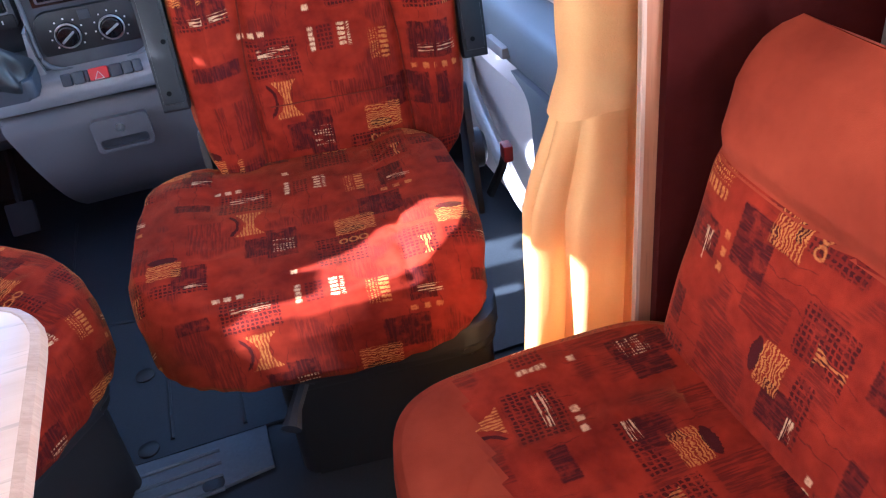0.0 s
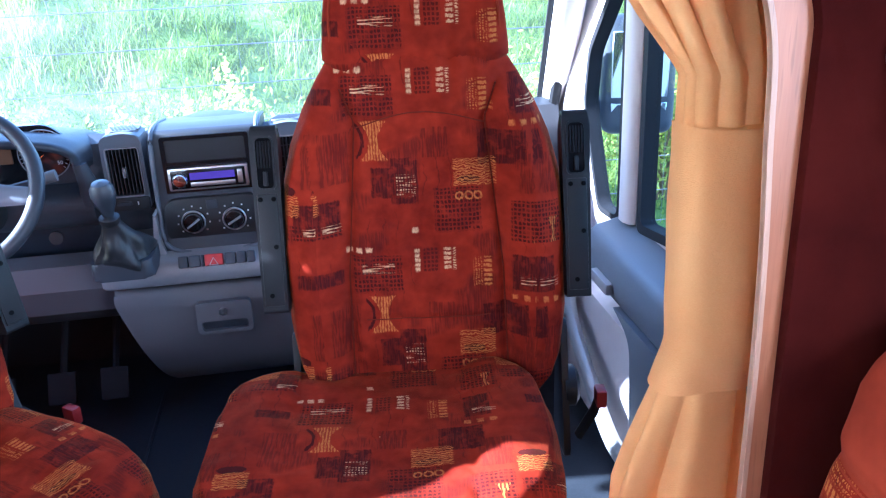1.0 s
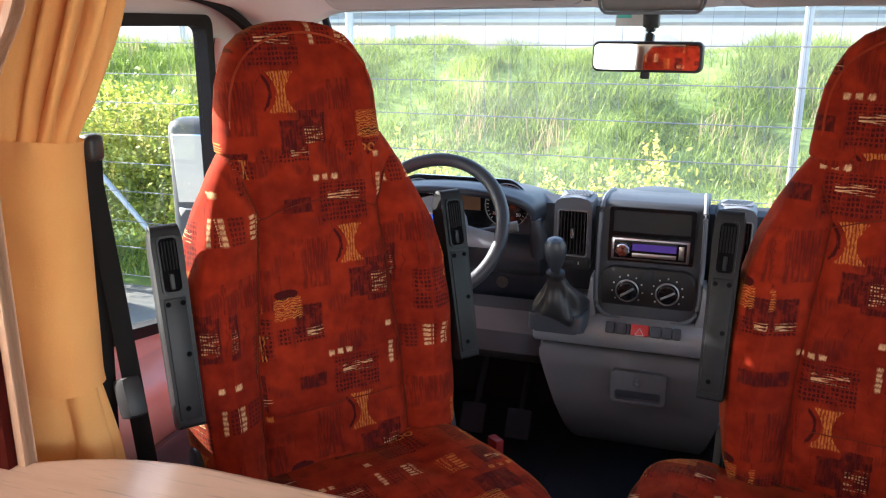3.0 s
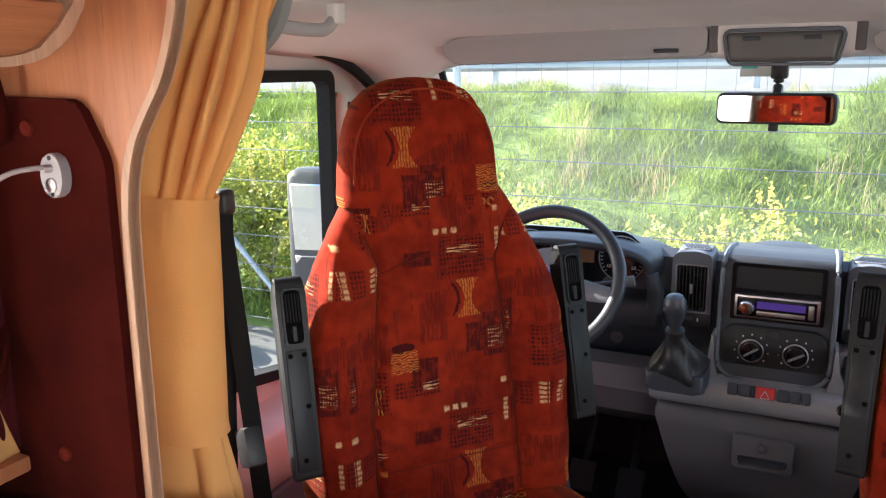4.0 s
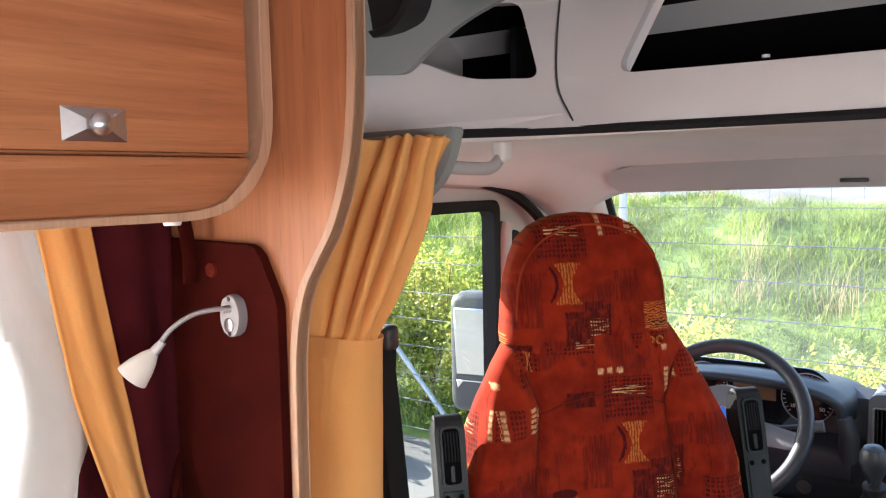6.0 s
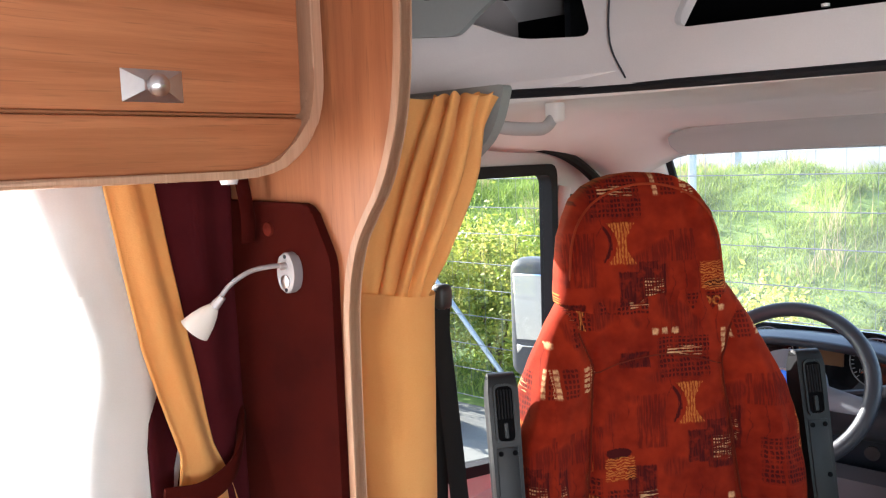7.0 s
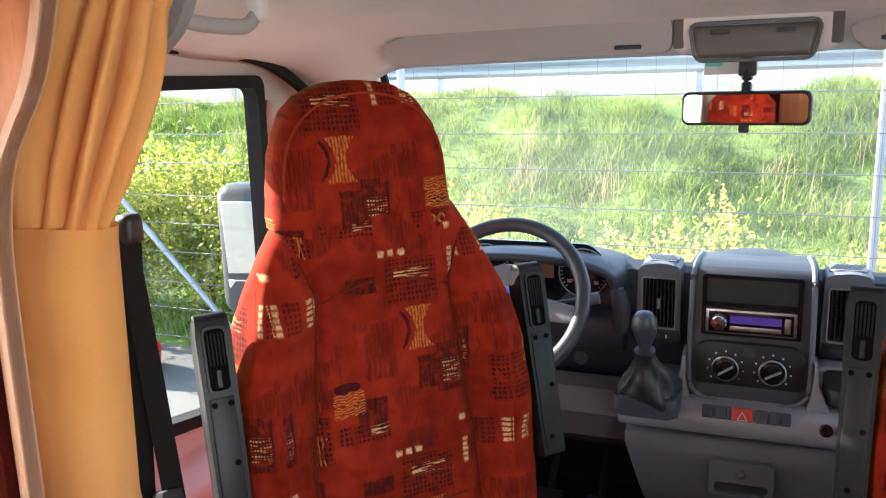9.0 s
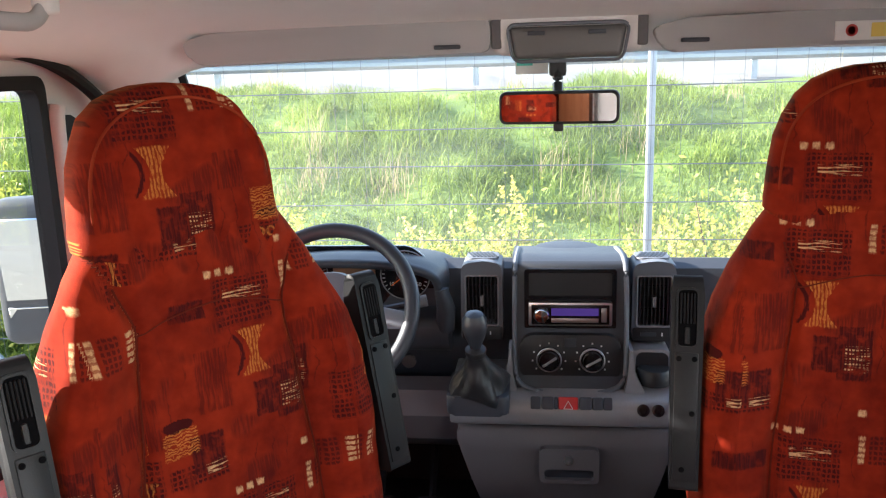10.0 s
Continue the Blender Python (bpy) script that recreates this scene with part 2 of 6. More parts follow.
M_DASH = plain("dark_dash_plastic", (0.036, 0.041, 0.052), 0.5, vary=0.1, grain=420, bump=0.3)
M_DASHL = plain("grey_dash_plastic", (0.108, 0.099, 0.101), 0.55, vary=0.08, grain=420, bump=0.3)
M_SILV = plain("silver_grey_trim", (0.30, 0.295, 0.305), 0.36, 0.2, vary=0.05, bump=0.05)
M_BLACK = plain("black_plastic", (0.018, 0.018, 0.020), 0.5, vary=0.2, grain=300)
M_GLOSS = plain("gloss_black", (0.010, 0.010, 0.012), 0.15, vary=0.1, bump=0)
M_ARM = plain("armrest_plastic", (0.015, 0.016, 0.018), 0.42, vary=0.12, grain=500, bump=0.25, spec=0.28)
# near black that puts the shade of recesses into the colour
M_PIT = plain("recess_shade_black", (0.0035, 0.0035, 0.0045), 0.9, vary=0.2, spec=0.08)
M_RUBBER = plain("black_rubber", (0.014, 0.014, 0.016), 0.75, vary=0.15, spec=0.2)
M_WHEEL = plain("steering_wheel_skin", (0.036, 0.041, 0.052), 0.42, vary=0.12, grain=600, bump=0.3)
M_LEATHER = plain("gaiter_leather", (0.020, 0.021, 0.024), 0.45, vary=0.2, grain=260, bump=0.5)
M_CHROME = plain("chrome", (0.80, 0.80, 0.82), 0.12, 1.0, vary=0.03, bump=0)
M_LAMP = plain("satin_lamp_metal", (0.50, 0.50, 0.53), 0.5, 0.6, vary=0.05, bump=0.03)
M_HUB = plain("grey_wheel_hub", (0.135, 0.148, 0.172), 0.5, vary=0.08, grain=500, bump=0.25)
M_SATIN = plain("satin_nickel", (0.62, 0.62, 0.64), 0.32, 1.0, vary=0.05, bump=0.03)
M_HEAD = plain("headliner_cloth", (0.77, 0.735, 0.71), 0.95, vary=0.05, grain=900, bump=0.3, spec=0.2)
M_SEAM = plain("seam_thread", (0.13, 0.018, 0.009), 0.9, vary=0.15, spec=0.1)
M_SMOKE = plain("smoked_lens", (0.12, 0.115, 0.11), 0.3, vary=0.05)
M_VISOR = plain("visor_vinyl", (0.40, 0.385, 0.38), 0.7, vary=0.05, grain=600, bump=0.2)
M_MOULD = plain("white_moulding", (0.66, 0.64, 0.645), 0.5, vary=0.04, grain=400, bump=0.15)
M_GREYP = plain("grey_green_moulding", (0.26, 0.285, 0.28), 0.55, vary=0.05)
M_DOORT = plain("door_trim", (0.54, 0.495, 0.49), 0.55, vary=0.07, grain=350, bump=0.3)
# dark trim tone, also used to paint the right door's shade
M_DOORD = plain("dark_shaded_door_trim", (0.13, 0.145, 0.17), 0.5, vary=0.1, grain=350, bump=0.3)
M_WALL = plain("living_wall", (0.66, 0.60, 0.52), 0.7, vary=0.06)
M_MAT = plain("rubber_floor_mat", (0.020, 0.025, 0.034), 0.62, vary=0.25, grain=140, bump=0.5)
M_MATB = plain("step_mat", (0.11, 0.13, 0.16), 0.55, vary=0.2, grain=140, bump=0.4)
M_WHITE = plain("white_plastic", (0.78, 0.78, 0.78), 0.4, vary=0.04, bump=0.05)
M_BODY = plain("white_vehicle_paint", (0.72, 0.73, 0.74), 0.25, vary=0.03, bump=0)
M_REDP = plain("red_plastic", (0.55, 0.02, 0.02), 0.35, vary=0.1)
M_BUCK = plain("dark_red_buckle", (0.20, 0.010, 0.010), 0.4, vary=0.1)
M_ORANGE = plain("orange_plastic", (0.80, 0.16, 0.03), 0.35, vary=0.1)
M_GALV = plain("galvanised_steel", (0.42, 0.45, 0.49), 0.45, 0.5, vary=0.12, grain=90)
M_WIRE = plain("fence_wire", (0.16, 0.17, 0.18), 0.5, 0.3)
M_BELT = plain("belt_webbing", (0.011, 0.011, 0.012), 0.85, vary=0.2, grain=1200, bump=0.4, spec=0.15)
M_VENTS = plain("vent_slats", (0.03, 0.03, 0.034), 0.35, vary=0.1)
M_BLUE = plain("badge_blue", (0.02, 0.08, 0.35), 0.25, vary=0.05)
M_PAPER = plain("sticker_white", (0.75, 0.73, 0.70), 0.6, vary=0.03)
M_YELP = plain("sticker_yellow", (0.75, 0.55, 0.12), 0.6, vary=0.03)
M_REDS = plain("sticker_red", (0.55, 0.06, 0.05), 0.6, vary=0.05)
M_GLASS = glass("clear_glass")


def dusty_glass():
    """Windscreen with a thin film of dust that catches the daylight."""
    m = glass("dusty_glass")
    nt = m.node_tree
    out = nt.nodes["Material Output"]
    was = out.inputs[0].links[0].from_socket
    nz = nt.nodes.new("ShaderNodeTexNoise")
    nz.inputs["Scale"].default_value = 3.0
    nz.inputs["Detail"].default_value = 5.0
    rg = nt.nodes.new("ShaderNodeMapRange")
    for i, v in ((1, 0.3), (2, 0.7), (3, 0.02), (4, 0.06)):
        rg.inputs[i].default_value = v
    nt.links.new(nz.outputs[0], rg.inputs[0])
    tr = nt.nodes.new("ShaderNodeBsdfTranslucent")
    tr.inputs[0].default_value = (0.85, 0.84, 0.80, 1)
    mx = nt.nodes.new("ShaderNodeMixShader")
    nt.links.new(rg.outputs[0], mx.inputs[0])
    nt.links.new(was, mx.inputs[1])
    nt.links.new(tr.outputs[0], mx.inputs[2])
    nt.links.new(mx.outputs[0], out.inputs[0])
    return m


M_DUSTY = dusty_glass()
M_PAVE = plain("pale_paving", (0.15, 0.148, 0.135), 0.85, vary=0.18, grain=40, stains=1.5, bump=0.5)
M_EARTH = plain("grass_turf", (0.14, 0.21, 0.04), 0.9, vary=0.45, grain=9, stains=0.7, bump=0.8)
M_GRASS = leafy("grass_blades", (0.060, 0.125, 0.018), (0.40, 0.50, 0.11), 1.1)
M_STRAW = leafy("dry_stalks", (0.34, 0.26, 0.14), (0.52, 0.42, 0.24))
M_BUSH = leafy("bush_leaves", (0.075, 0.145, 0.016), (0.54, 0.53, 0.10), 2.6)
M_BLOSSOM = leafy("pale_blossom", (0.62, 0.50, 0.08), (0.82, 0.72, 0.26), 3.0)
M_TWIG = plain("twig_bark", (0.13, 0.09, 0.05), 0.85, vary=0.2)
_t = NT("mirror_glass")
_t.base((0.85, 0.86, 0.87))
_t.set(metal=1.0, rough=0.02)
M_MIRROR = _t.m
_t = NT("radio_display")
_t.base((0.02, 0.01, 0.05))
_t.b.inputs["Emission Color"].default_value = (0.24, 0.13, 0.75, 1)
_t.set(rough=0.2, emit=0.045)
M_DISPLAY = _t.m
_t = NT("amber_display")
_t.base((0.24, 0.12, 0.065))
_t.set(rough=0.3)
M_AMBER = _t.m
_t = NT("frosted_lamp_glass")
_t.base((0.85, 0.83, 0.80))
_t.set(rough=0.5, trans=0.35)
M_FROST = _t.m

# ---- building blocks ----
ROOT = {}


def thing(name, label, category, base=(0, 0, 0), rz=0.0, group="", kind=""):
    o = new(name)
    o.empty_display_size = 0.05
    m = pose(*base, 0, 0, rz)
    o.matrix_basis = m
    ROOT[o] = m
    return tagged(o, label, category, group, kind)


def part(name, mesh, material, parent, label="", local=False, smooth=True, angle=40):
    """Links a mesh under a thing or a part. Vertices are in the world unless local."""
    if isinstance(mesh, bmesh.types.BMesh):
        me = bpy.data.meshes.new(name)
        bmesh.ops.recalc_face_normals(mesh, faces=mesh.faces[:])
        mesh.to_mesh(me)
        mesh.free()
    else:
        me = mesh
        me.name = name
    if not local and parent is not None:
        me.transform(ROOT[parent].inverted())
    for m in material if isinstance(material, (list, tuple)) else [material]:
        me.materials.append(m)
    if smooth:
        me.shade_smooth()
        me.set_sharp_from_angle(angle=radians(angle))
    o = new(name, me)
    if parent is not None:
        o.parent = parent
        ROOT[o] = ROOT[parent]
    if label:
        tagged(o, label)
    return o


def solo(name, mesh, material, label, category, group="", kind="", smooth=True, angle=40, base=None):
    """A thing of one mesh, with its origin at base."""
    o = part(name, mesh, material, None, "", True, smooth, angle)
    if base is not None:
        o.data.transform(Matrix.Translation(base).inverted())
        o.matrix_basis = Matrix.Translation(base)
    return tagged(o, label, category, group, kind)


def box(x0, x1, y0, y1, z0, z1, bevel=0.0, seg=2, bm=None, rot=None, about=None):
    bm = bm or bmesh.new()
    r = bmesh.ops.create_cube(bm, size=1.0)
    vs = r["verts"]
    for v in vs:
        v.co = Vector(((x0 + x1) / 2 + v.co.x * (x1 - x0), (y0 + y1) / 2 + v.co.y * (y1 - y0), (z0 + z1) / 2 + v.co.z * (z1 - z0)))
    if bevel:
        es = list({e for v in vs for e in v.link_edges})
        out = bmesh.ops.bevel(bm, geom=es, offset=bevel, segments=seg, profile=0.6, affect="EDGES", clamp_overlap=True)
        vs = list({v for f in out["faces"] for v in f.verts} | {v for v in vs if v.is_valid})
    if rot is not None:
        c = Vector(about or ((x0 + x1) / 2, (y0 + y1) / 2, (z0 + z1) / 2))
        bmesh.ops.transform(bm, matrix=Matrix.Translation(c) @ rot.to_4x4() @ Matrix.Translation(-c), verts=vs)
    return bm


def turn(rx=0, ry=0, rz=0):
    return Euler((radians(rx), radians(ry), radians(rz))).to_matrix()


def prism(pts, axis, a, b, bevel=0.0, seg=2):
    """A polygon (in the two other axes, in order) drawn out along an axis from a to b."""
    bm = bmesh.new()

    def at(p, w):
        return {"x": (w, p[0], p[1]), "y": (p[0], w, p[1]), "z": (p[0], p[1], w)}[axis]

    va = [bm.verts.new(at(p, a)) for p in pts]
    vb = [bm.verts.new(at(p, b)) for p in pts]
    n = len(pts)
    bm.faces.new(va)
    bm.faces.new(vb[::-1])
    for i in range(n):
        bm.faces.new((va[i], vb[i], vb[(i + 1) % n], va[(i + 1) % n]))
    if bevel:
        rim = [e for e in bm.edges if len({v in va for v in e.verts}) == 1]
        bmesh.ops.bevel(bm, geom=rim, offset=bevel, segments=seg, profile=0.6, affect="EDGES", clamp_overlap=True)
    return bm


def smooth_path(pts, k=6):
    """Catmull-Rom through points."""
    ps = [Vector(p) for p in pts]
    ps = [ps[0] * 2 - ps[1]] + ps + [ps[-1] * 2 - ps[-2]]
    out = []
    for i in range(1, len(ps) - 2):
        p0, p1, p2, p3 = ps[i - 1:i + 3]
        for j in range(k):
            t = j / k
            out.append(0.5 * ((2 * p1) + (p2 - p0) * t + (2 * p0 - 5 * p1 + 4 * p2 - p3) * t * t + (3 * p1 - p0 - 3 * p2 + p3) * t ** 3))
    out.append(ps[-2])
    return out


def tube(pts, r, n=8, closed=False, flat=1.0, bm=None, side=None):
    """A round or flat bar along a path; r a number or one per point."""
    bm = bm or bmesh.new()
    ps = [Vector(p) for p in pts]
    rs = r if isinstance(r, (list, tuple)) else [r] * len(ps)
    rings = []
    ref = Vector(side) if side else None
    for i, p in enumerate(ps):
        a = ps[(i - 1) % len(ps)] if closed or i else p
        b = ps[(i + 1) % len(ps)] if closed or i < len(ps) - 1 else p
        d = (b - a).normalized()
        u = ref or (Vector((0, 0, 1)) if abs(d.z) < 0.9 else Vector((0, 1, 0)))
        s = (u - d * u.dot(d)).normalized()
        w = d.cross(s)
        rings.append([bm.verts.new(p + (s * math.cos(q) + w * math.sin(q) * flat) * rs[i]) for q in (2 * math.pi * k / n for k in range(n))])
    m = len(rings)
    for i in range(m if closed else m - 1):
        A, B = rings[i], rings[(i + 1) % m]
        for k in range(n):
            bm.faces.new((A[k], A[(k + 1) % n], B[(k + 1) % n], B[k]))
    if not closed:
        bm.faces.new(rings[0][::-1])
        bm.faces.new(rings[-1])
    return bm


def lathe(profile, c, axis="z", n=28, bm=None, rot=None):
    """Rings of (radius, height) round an axis through c."""
    bm = bm or bmesh.new()
    m = {"z": Matrix.Identity(3), "y": turn(90, 0, 0), "x": turn(0, 90, 0)}[axis] if rot is None else rot
    rings = []
    for r, h in profile:
        rings.append([bm.verts.new(Vector(c) + m @ Vector((r * math.cos(q), r * math.sin(q), h))) for q in (2 * math.pi * k / n for k in range(n))])
    for A, B in zip(rings, rings[1:]):
        for k in range(n):
            bm.faces.new((A[k], A[(k + 1) % n], B[(k + 1) % n], B[k]))
    bm.faces.new(rings[0][::-1])
    bm.faces.new(rings[-1])
    return bm


def sheet(nu, nv, fn, uv=None, wrap=False):
    """A grid mesh from fn(i, j) with i in 0..nu, j in 0..nv; wrap joins the last column to the first."""
    cols = nu if wrap else nu + 1
    vs = [fn(i / nu, j / nv) for j in range(nv + 1) for i in range(cols)]
    fs = []
    for j in range(nv):
        for i in range(nu):
            a, b = j * cols + i, j * cols + (i + 1) % cols
            fs.append((a, b, b + cols, a + cols))
    me = bpy.data.meshes.new("sheet")
    me.from_pydata([tuple(v) for v in vs], [], fs)
    if uv:
        lay = me.uv_layers.new(name="cloth")
        flat = np.empty(len(me.loops) * 2)
        idx = np.empty(len(me.loops), dtype=np.int32)
        me.loops.foreach_get("vertex_index", idx)
        table = np.array([uv(*v) for v in vs])
        flat[:] = table[idx].ravel()
        lay.data.foreach_set("uv", flat)
    return me


def lerp(x, xs, ys):
    return float(np.interp(x, xs, ys))


def step(a, b, x):
    t = min(1, max(0, (x - a) / (b - a)))
    return t * t * (3 - 2 * t)


def plate(outline, holes, axis, a, b):
    """A flat board with through openings: outline and holes are point lists in the plane across axis."""
    bm = bmesh.new()

    def at(p, w):
        return {"x": (w, p[0], p[1]), "y": (p[0], w, p[1]), "z": (p[0], p[1], w)}[axis]

    loops = [outline] + holes
    edges = []
    for lp in loops:
        vs = [bm.verts.new(at(p, a)) for p in lp]
        edges += [bm.edges.new((vs[i], vs[(i + 1) % len(vs)])) for i in range(len(vs))]
    bmesh.ops.triangle_fill(bm, use_beauty=True, use_dissolve=False, edges=edges)
    ext = bmesh.ops.extrude_face_region(bm, geom=bm.faces[:])
    d = Vector(at((0, 0), b)) - Vector(at((0, 0), a))
    bmesh.ops.translate(bm, vec=d, verts=[v for v in ext["geom"] if isinstance(v, bmesh.types.BMVert)])
    return bm


def rrect(x0, x1, y0, y1, r, n=5):
    """Corner-rounded rectangle outline."""
    out = []
    for cx, cy, s in ((x1 - r, y1 - r, 0), (x0 + r, y1 - r, 90), (x0 + r, y0 + r, 180), (x1 - r, y0 + r, 270)):
        for k in range(n + 1):
            q = radians(s + 90 * k / n)
            out.append((cx + r * math.cos(q), cy + r * math.sin(q)))
    return out


def rounded(pts, r, n=5):
    """Any polygon with its corners rounded; r one radius or one per corner."""
    out = []
    m = len(pts)
    for i, p in enumerate(pts):
        p = Vector(p)
        a, b = Vector(pts[i - 1]), Vector(pts[(i + 1) % m])
        k = r[i] if isinstance(r, (list, tuple)) else r
        if k <= 0:
            out.append(tuple(p))
            continue
        s, e = p + (a - p).normalized() * k, p + (b - p).normalized() * k
        for j in range(n + 1):
            t = j / n
            q = s * (1 - t) ** 2 + p * 2 * t * (1 - t) + e * t * t
            out.append(tuple(q))
    return out


def fn_noise(x, y, z, s, seed=0.0):
    return noise.noise(Vector((x * s + seed, y * s - seed, z * s + seed * 0.7)))


# ---- ground, bank and what stands outside ----
GZ = -0.55


def bank_height(x, y):
    """Paving, then a grassy bank that rises to a flat crest."""
    h = GZ + 0.10 * step(4.1, 4.7, y) + 1.36 * step(4.3, 10.2, y) * (0.55 + 0.45 * step(4.3, 10.2, y)) + 0.05
    h += (0.20 * fn_noise(x, y, 0, 0.55, 3) + 0.13 * fn_noise(x, y, 0, 1.6, 9)) * step(4.3, 5.5, y)
    return h


def ground_mesh():
    xs = [-1500, -300, -80, -40] + [-26 + 0.5 * i for i in range(105)] + [40, 80, 300, 1500]
    ys = [-1500, -300, -60, -20, -6, 0, 3, 3.7] + [3.9 + 0.25 * i for i in range(42)] + [16, 20, 30, 60, 150, 500, 1500]
    vs = [(x, y, bank_height(x, y) if y > 3.85 else GZ) for y in ys for x in xs]
    n = len(xs)
    fs = [(j * n + i, j * n + i + 1, (j + 1) * n + i + 1, (j + 1) * n + i) for j in range(len(ys) - 1) for i in range(n - 1)]
    me = bpy.data.meshes.new("ground")
    me.from_pydata(vs, [], fs)
    me.materials.append(M_PAVE)
    me.materials.append(M_EARTH)
    for p in me.polygons:
        p.material_index = 1 if 4.15 < p.center.y < 11.3 else 0
    return me


_g = ground_mesh()
_g.shade_smooth()
tagged(new("ground", _g), "pale paved ground rising to a grassy bank", "ground", kind="structure")


def blades(count, seed, x0, x1, y0, y1, h0, h1, w, lean=0.35):
    """Bent grass blades of three quads each, scattered in tufts on the bank."""
    rng = np.random.default_rng(seed)
    tuft = rng.uniform((x0, y0), (x1, y1), (count // 34, 2))
    p = tuft[rng.integers(0, len(tuft), count)] + rng.normal(0, 0.12, (count, 2))
    vs, fs = [], []
    size = rng.uniform(h0, h1, count)
    yaw = rng.uniform(0, 2 * np.pi, count)
    bend = rng.normal(lean, 0.3, count)
    for i in range(count):
        x, y = p[i]
        if y < 4.22:
            continue
        L = size[i] * (0.85 + 0.9 * fn_noise(x, y, 0, 0.9, 5))
        z = bank_height(x, y) - 0.02
        c, s = math.cos(yaw[i]), math.sin(yaw[i])
        n = len(vs)
        for t in (0.0, 0.55, 1.0):
            o = bend[i] * L * t * t
            q = w * (1 - t * 0.9)
            px, py, pz = x + c * o, y + s * o, z + L * t * (1 - 0.25 * abs(bend[i]) * t)
            vs.append((px - s * q, py + c * q, pz))
            vs.append((px + s * q, py - c * q, pz))
        fs += [(n, n + 1, n + 3, n + 2), (n + 2, n + 3, n + 5, n + 4)]
    me = bpy.data.meshes.new("grass")
    me.from_pydata(vs, [], fs)
    return me


_o = new("grass", blades(115000, 1, -13, 7, 4.25, 10.6, 0.09, 0.27, 0.009, 0.8))
_o.data.materials.append(M_GRASS)
tagged(_o, "long bright green grass growing on the bank", "grass", kind="stuff")
_o = new("dry_grass", blades(1500, 5, -12, 7, 6.0, 11.0, 0.25, 0.55, 0.005, 0.4))
_o.data.materials.append(M_STRAW)
tagged(_o, "dry straw-coloured stalks among the bank's grass", "grass", kind="stuff")


def bush(x, y, w, h, seed, leaves):
    rng = np.random.default_rng(seed)
    z0 = bank_height(x, y)
    b = thing("bush", "yellow-green leafy bush beside the wire fence", "bush", (x, y, z0), group="bushes along the fence")
    bm = bmesh.new()
    tips = []
    for k in range(9):
        a = rng.uniform(0, 6.28)
        t = Vector((x + math.cos(a) * w * rng.uniform(0.2, 0.9), y + math.sin(a) * 0.35 * rng.uniform(0.2, 0.9), z0 + h * rng.uniform(0.6, 1.05)))
        mid = Vector((x, y, z0)).lerp(t, 0.5) + Vector((rng.normal(0, 0.05), rng.normal(0, 0.05), 0.06))
        tube([(x + rng.normal(0, 0.04), y, z0 - 0.05), mid, t], [0.012, 0.008, 0.003], 5, bm=bm)
        tips.append((Vector((x, y, z0)), mid, t))
    part("stem", bm, M_TWIG, b)
    vs, fs = [], []
    for i in range(leaves * 2):
        A, Bm, C = tips[rng.integers(0, 9)]
        t = rng.uniform(0.25, 1.05)
        p = (A.lerp(Bm, t * 2) if t < 0.5 else Bm.lerp(C, t * 2 - 1)) + Vector(rng.normal(0, 1, 3)) * (0.05 + 0.13 * (1 - t * 0.5))
        if p.z < z0:
            continue
        d = Vector(rng.normal(0, 1, 3)).normalized()
        e = d.orthogonal().normalized()
        L = rng.uniform(0.012, 0.030)
        n = len(vs)
        vs += [tuple(p - d * L), tuple(p + e * L * 0.45), tuple(p + d * L), tuple(p - e * L * 0.45)]
        fs.append((n, n + 1, n + 2, n + 3))
    me = bpy.data.meshes.new("foliage")
    me.from_pydata(vs, [], fs)
    part("foliage", me, M_BUSH, b, smooth=False)
    vs, fs = [], []
    for k in range(40):
        A, Bm, C = tips[rng.integers(0, 9)]
        p0 = Bm.lerp(C, rng.uniform(0.3, 1.0)) + Vector(rng.normal(0, 0.09, 3))
        up = Vector((rng.normal(0, 0.25), rng.normal(0, 0.25), 1)).normalized() * rng.uniform(0.10, 0.24)
        for i in range(34):
            f = rng.uniform(0, 1)
            p = p0 + up * f + Vector(rng.normal(0, 0.028 * (1.1 - f), 3))
            d = Vector(rng.normal(0, 1, 3)).normalized()
            e = d.orthogonal().normalized()
            L = rng.uniform(0.007, 0.016)
            n = len(vs)
            vs += [tuple(p - d * L), tuple(p + e * L * 0.6), tuple(p + d * L), tuple(p - e * L * 0.6)]
            fs.append((n, n + 1, n + 2, n + 3))
    me = bpy.data.meshes.new("blossom")
    me.from_pydata(vs, [], fs)
    part("blossom", me, M_BLOSSOM, b, "pale yellow blossom spikes", smooth=False)


for _k, (_x, _y, _w, _h, _n) in enumerate(((-7.3, 5.6, 0.8, 1.2, 2600), (-6.3, 5.5, 0.7, 1.25, 2600), (-5.4, 5.45, 0.7, 1.3, 3000), (-4.6, 5.5, 0.6, 1.15, 2600), (-3.9, 5.45, 0.6, 0.85, 1800),
        (-3.0, 5.4, 0.6, 0.60, 1400), (-2.1, 5.4, 0.6, 0.72, 1500), (-1.2, 5.4, 0.6, 0.50, 1200), (-0.4, 5.4, 0.55, 0.66, 1400), (0.4, 5.4, 0.5, 0.50, 1100),
        (1.2, 5.4, 0.5, 0.76, 1500), (2.1, 5.4, 0.6, 0.8, 1500), (3.0, 5.45, 0.7, 0.95, 1600))):
    bush(_x * 0.84, _y - 0.93, _w * 0.9, _h * (0.95 if _x < -3.5 else 1.22), 40 + _k, int(_n * 1.15))


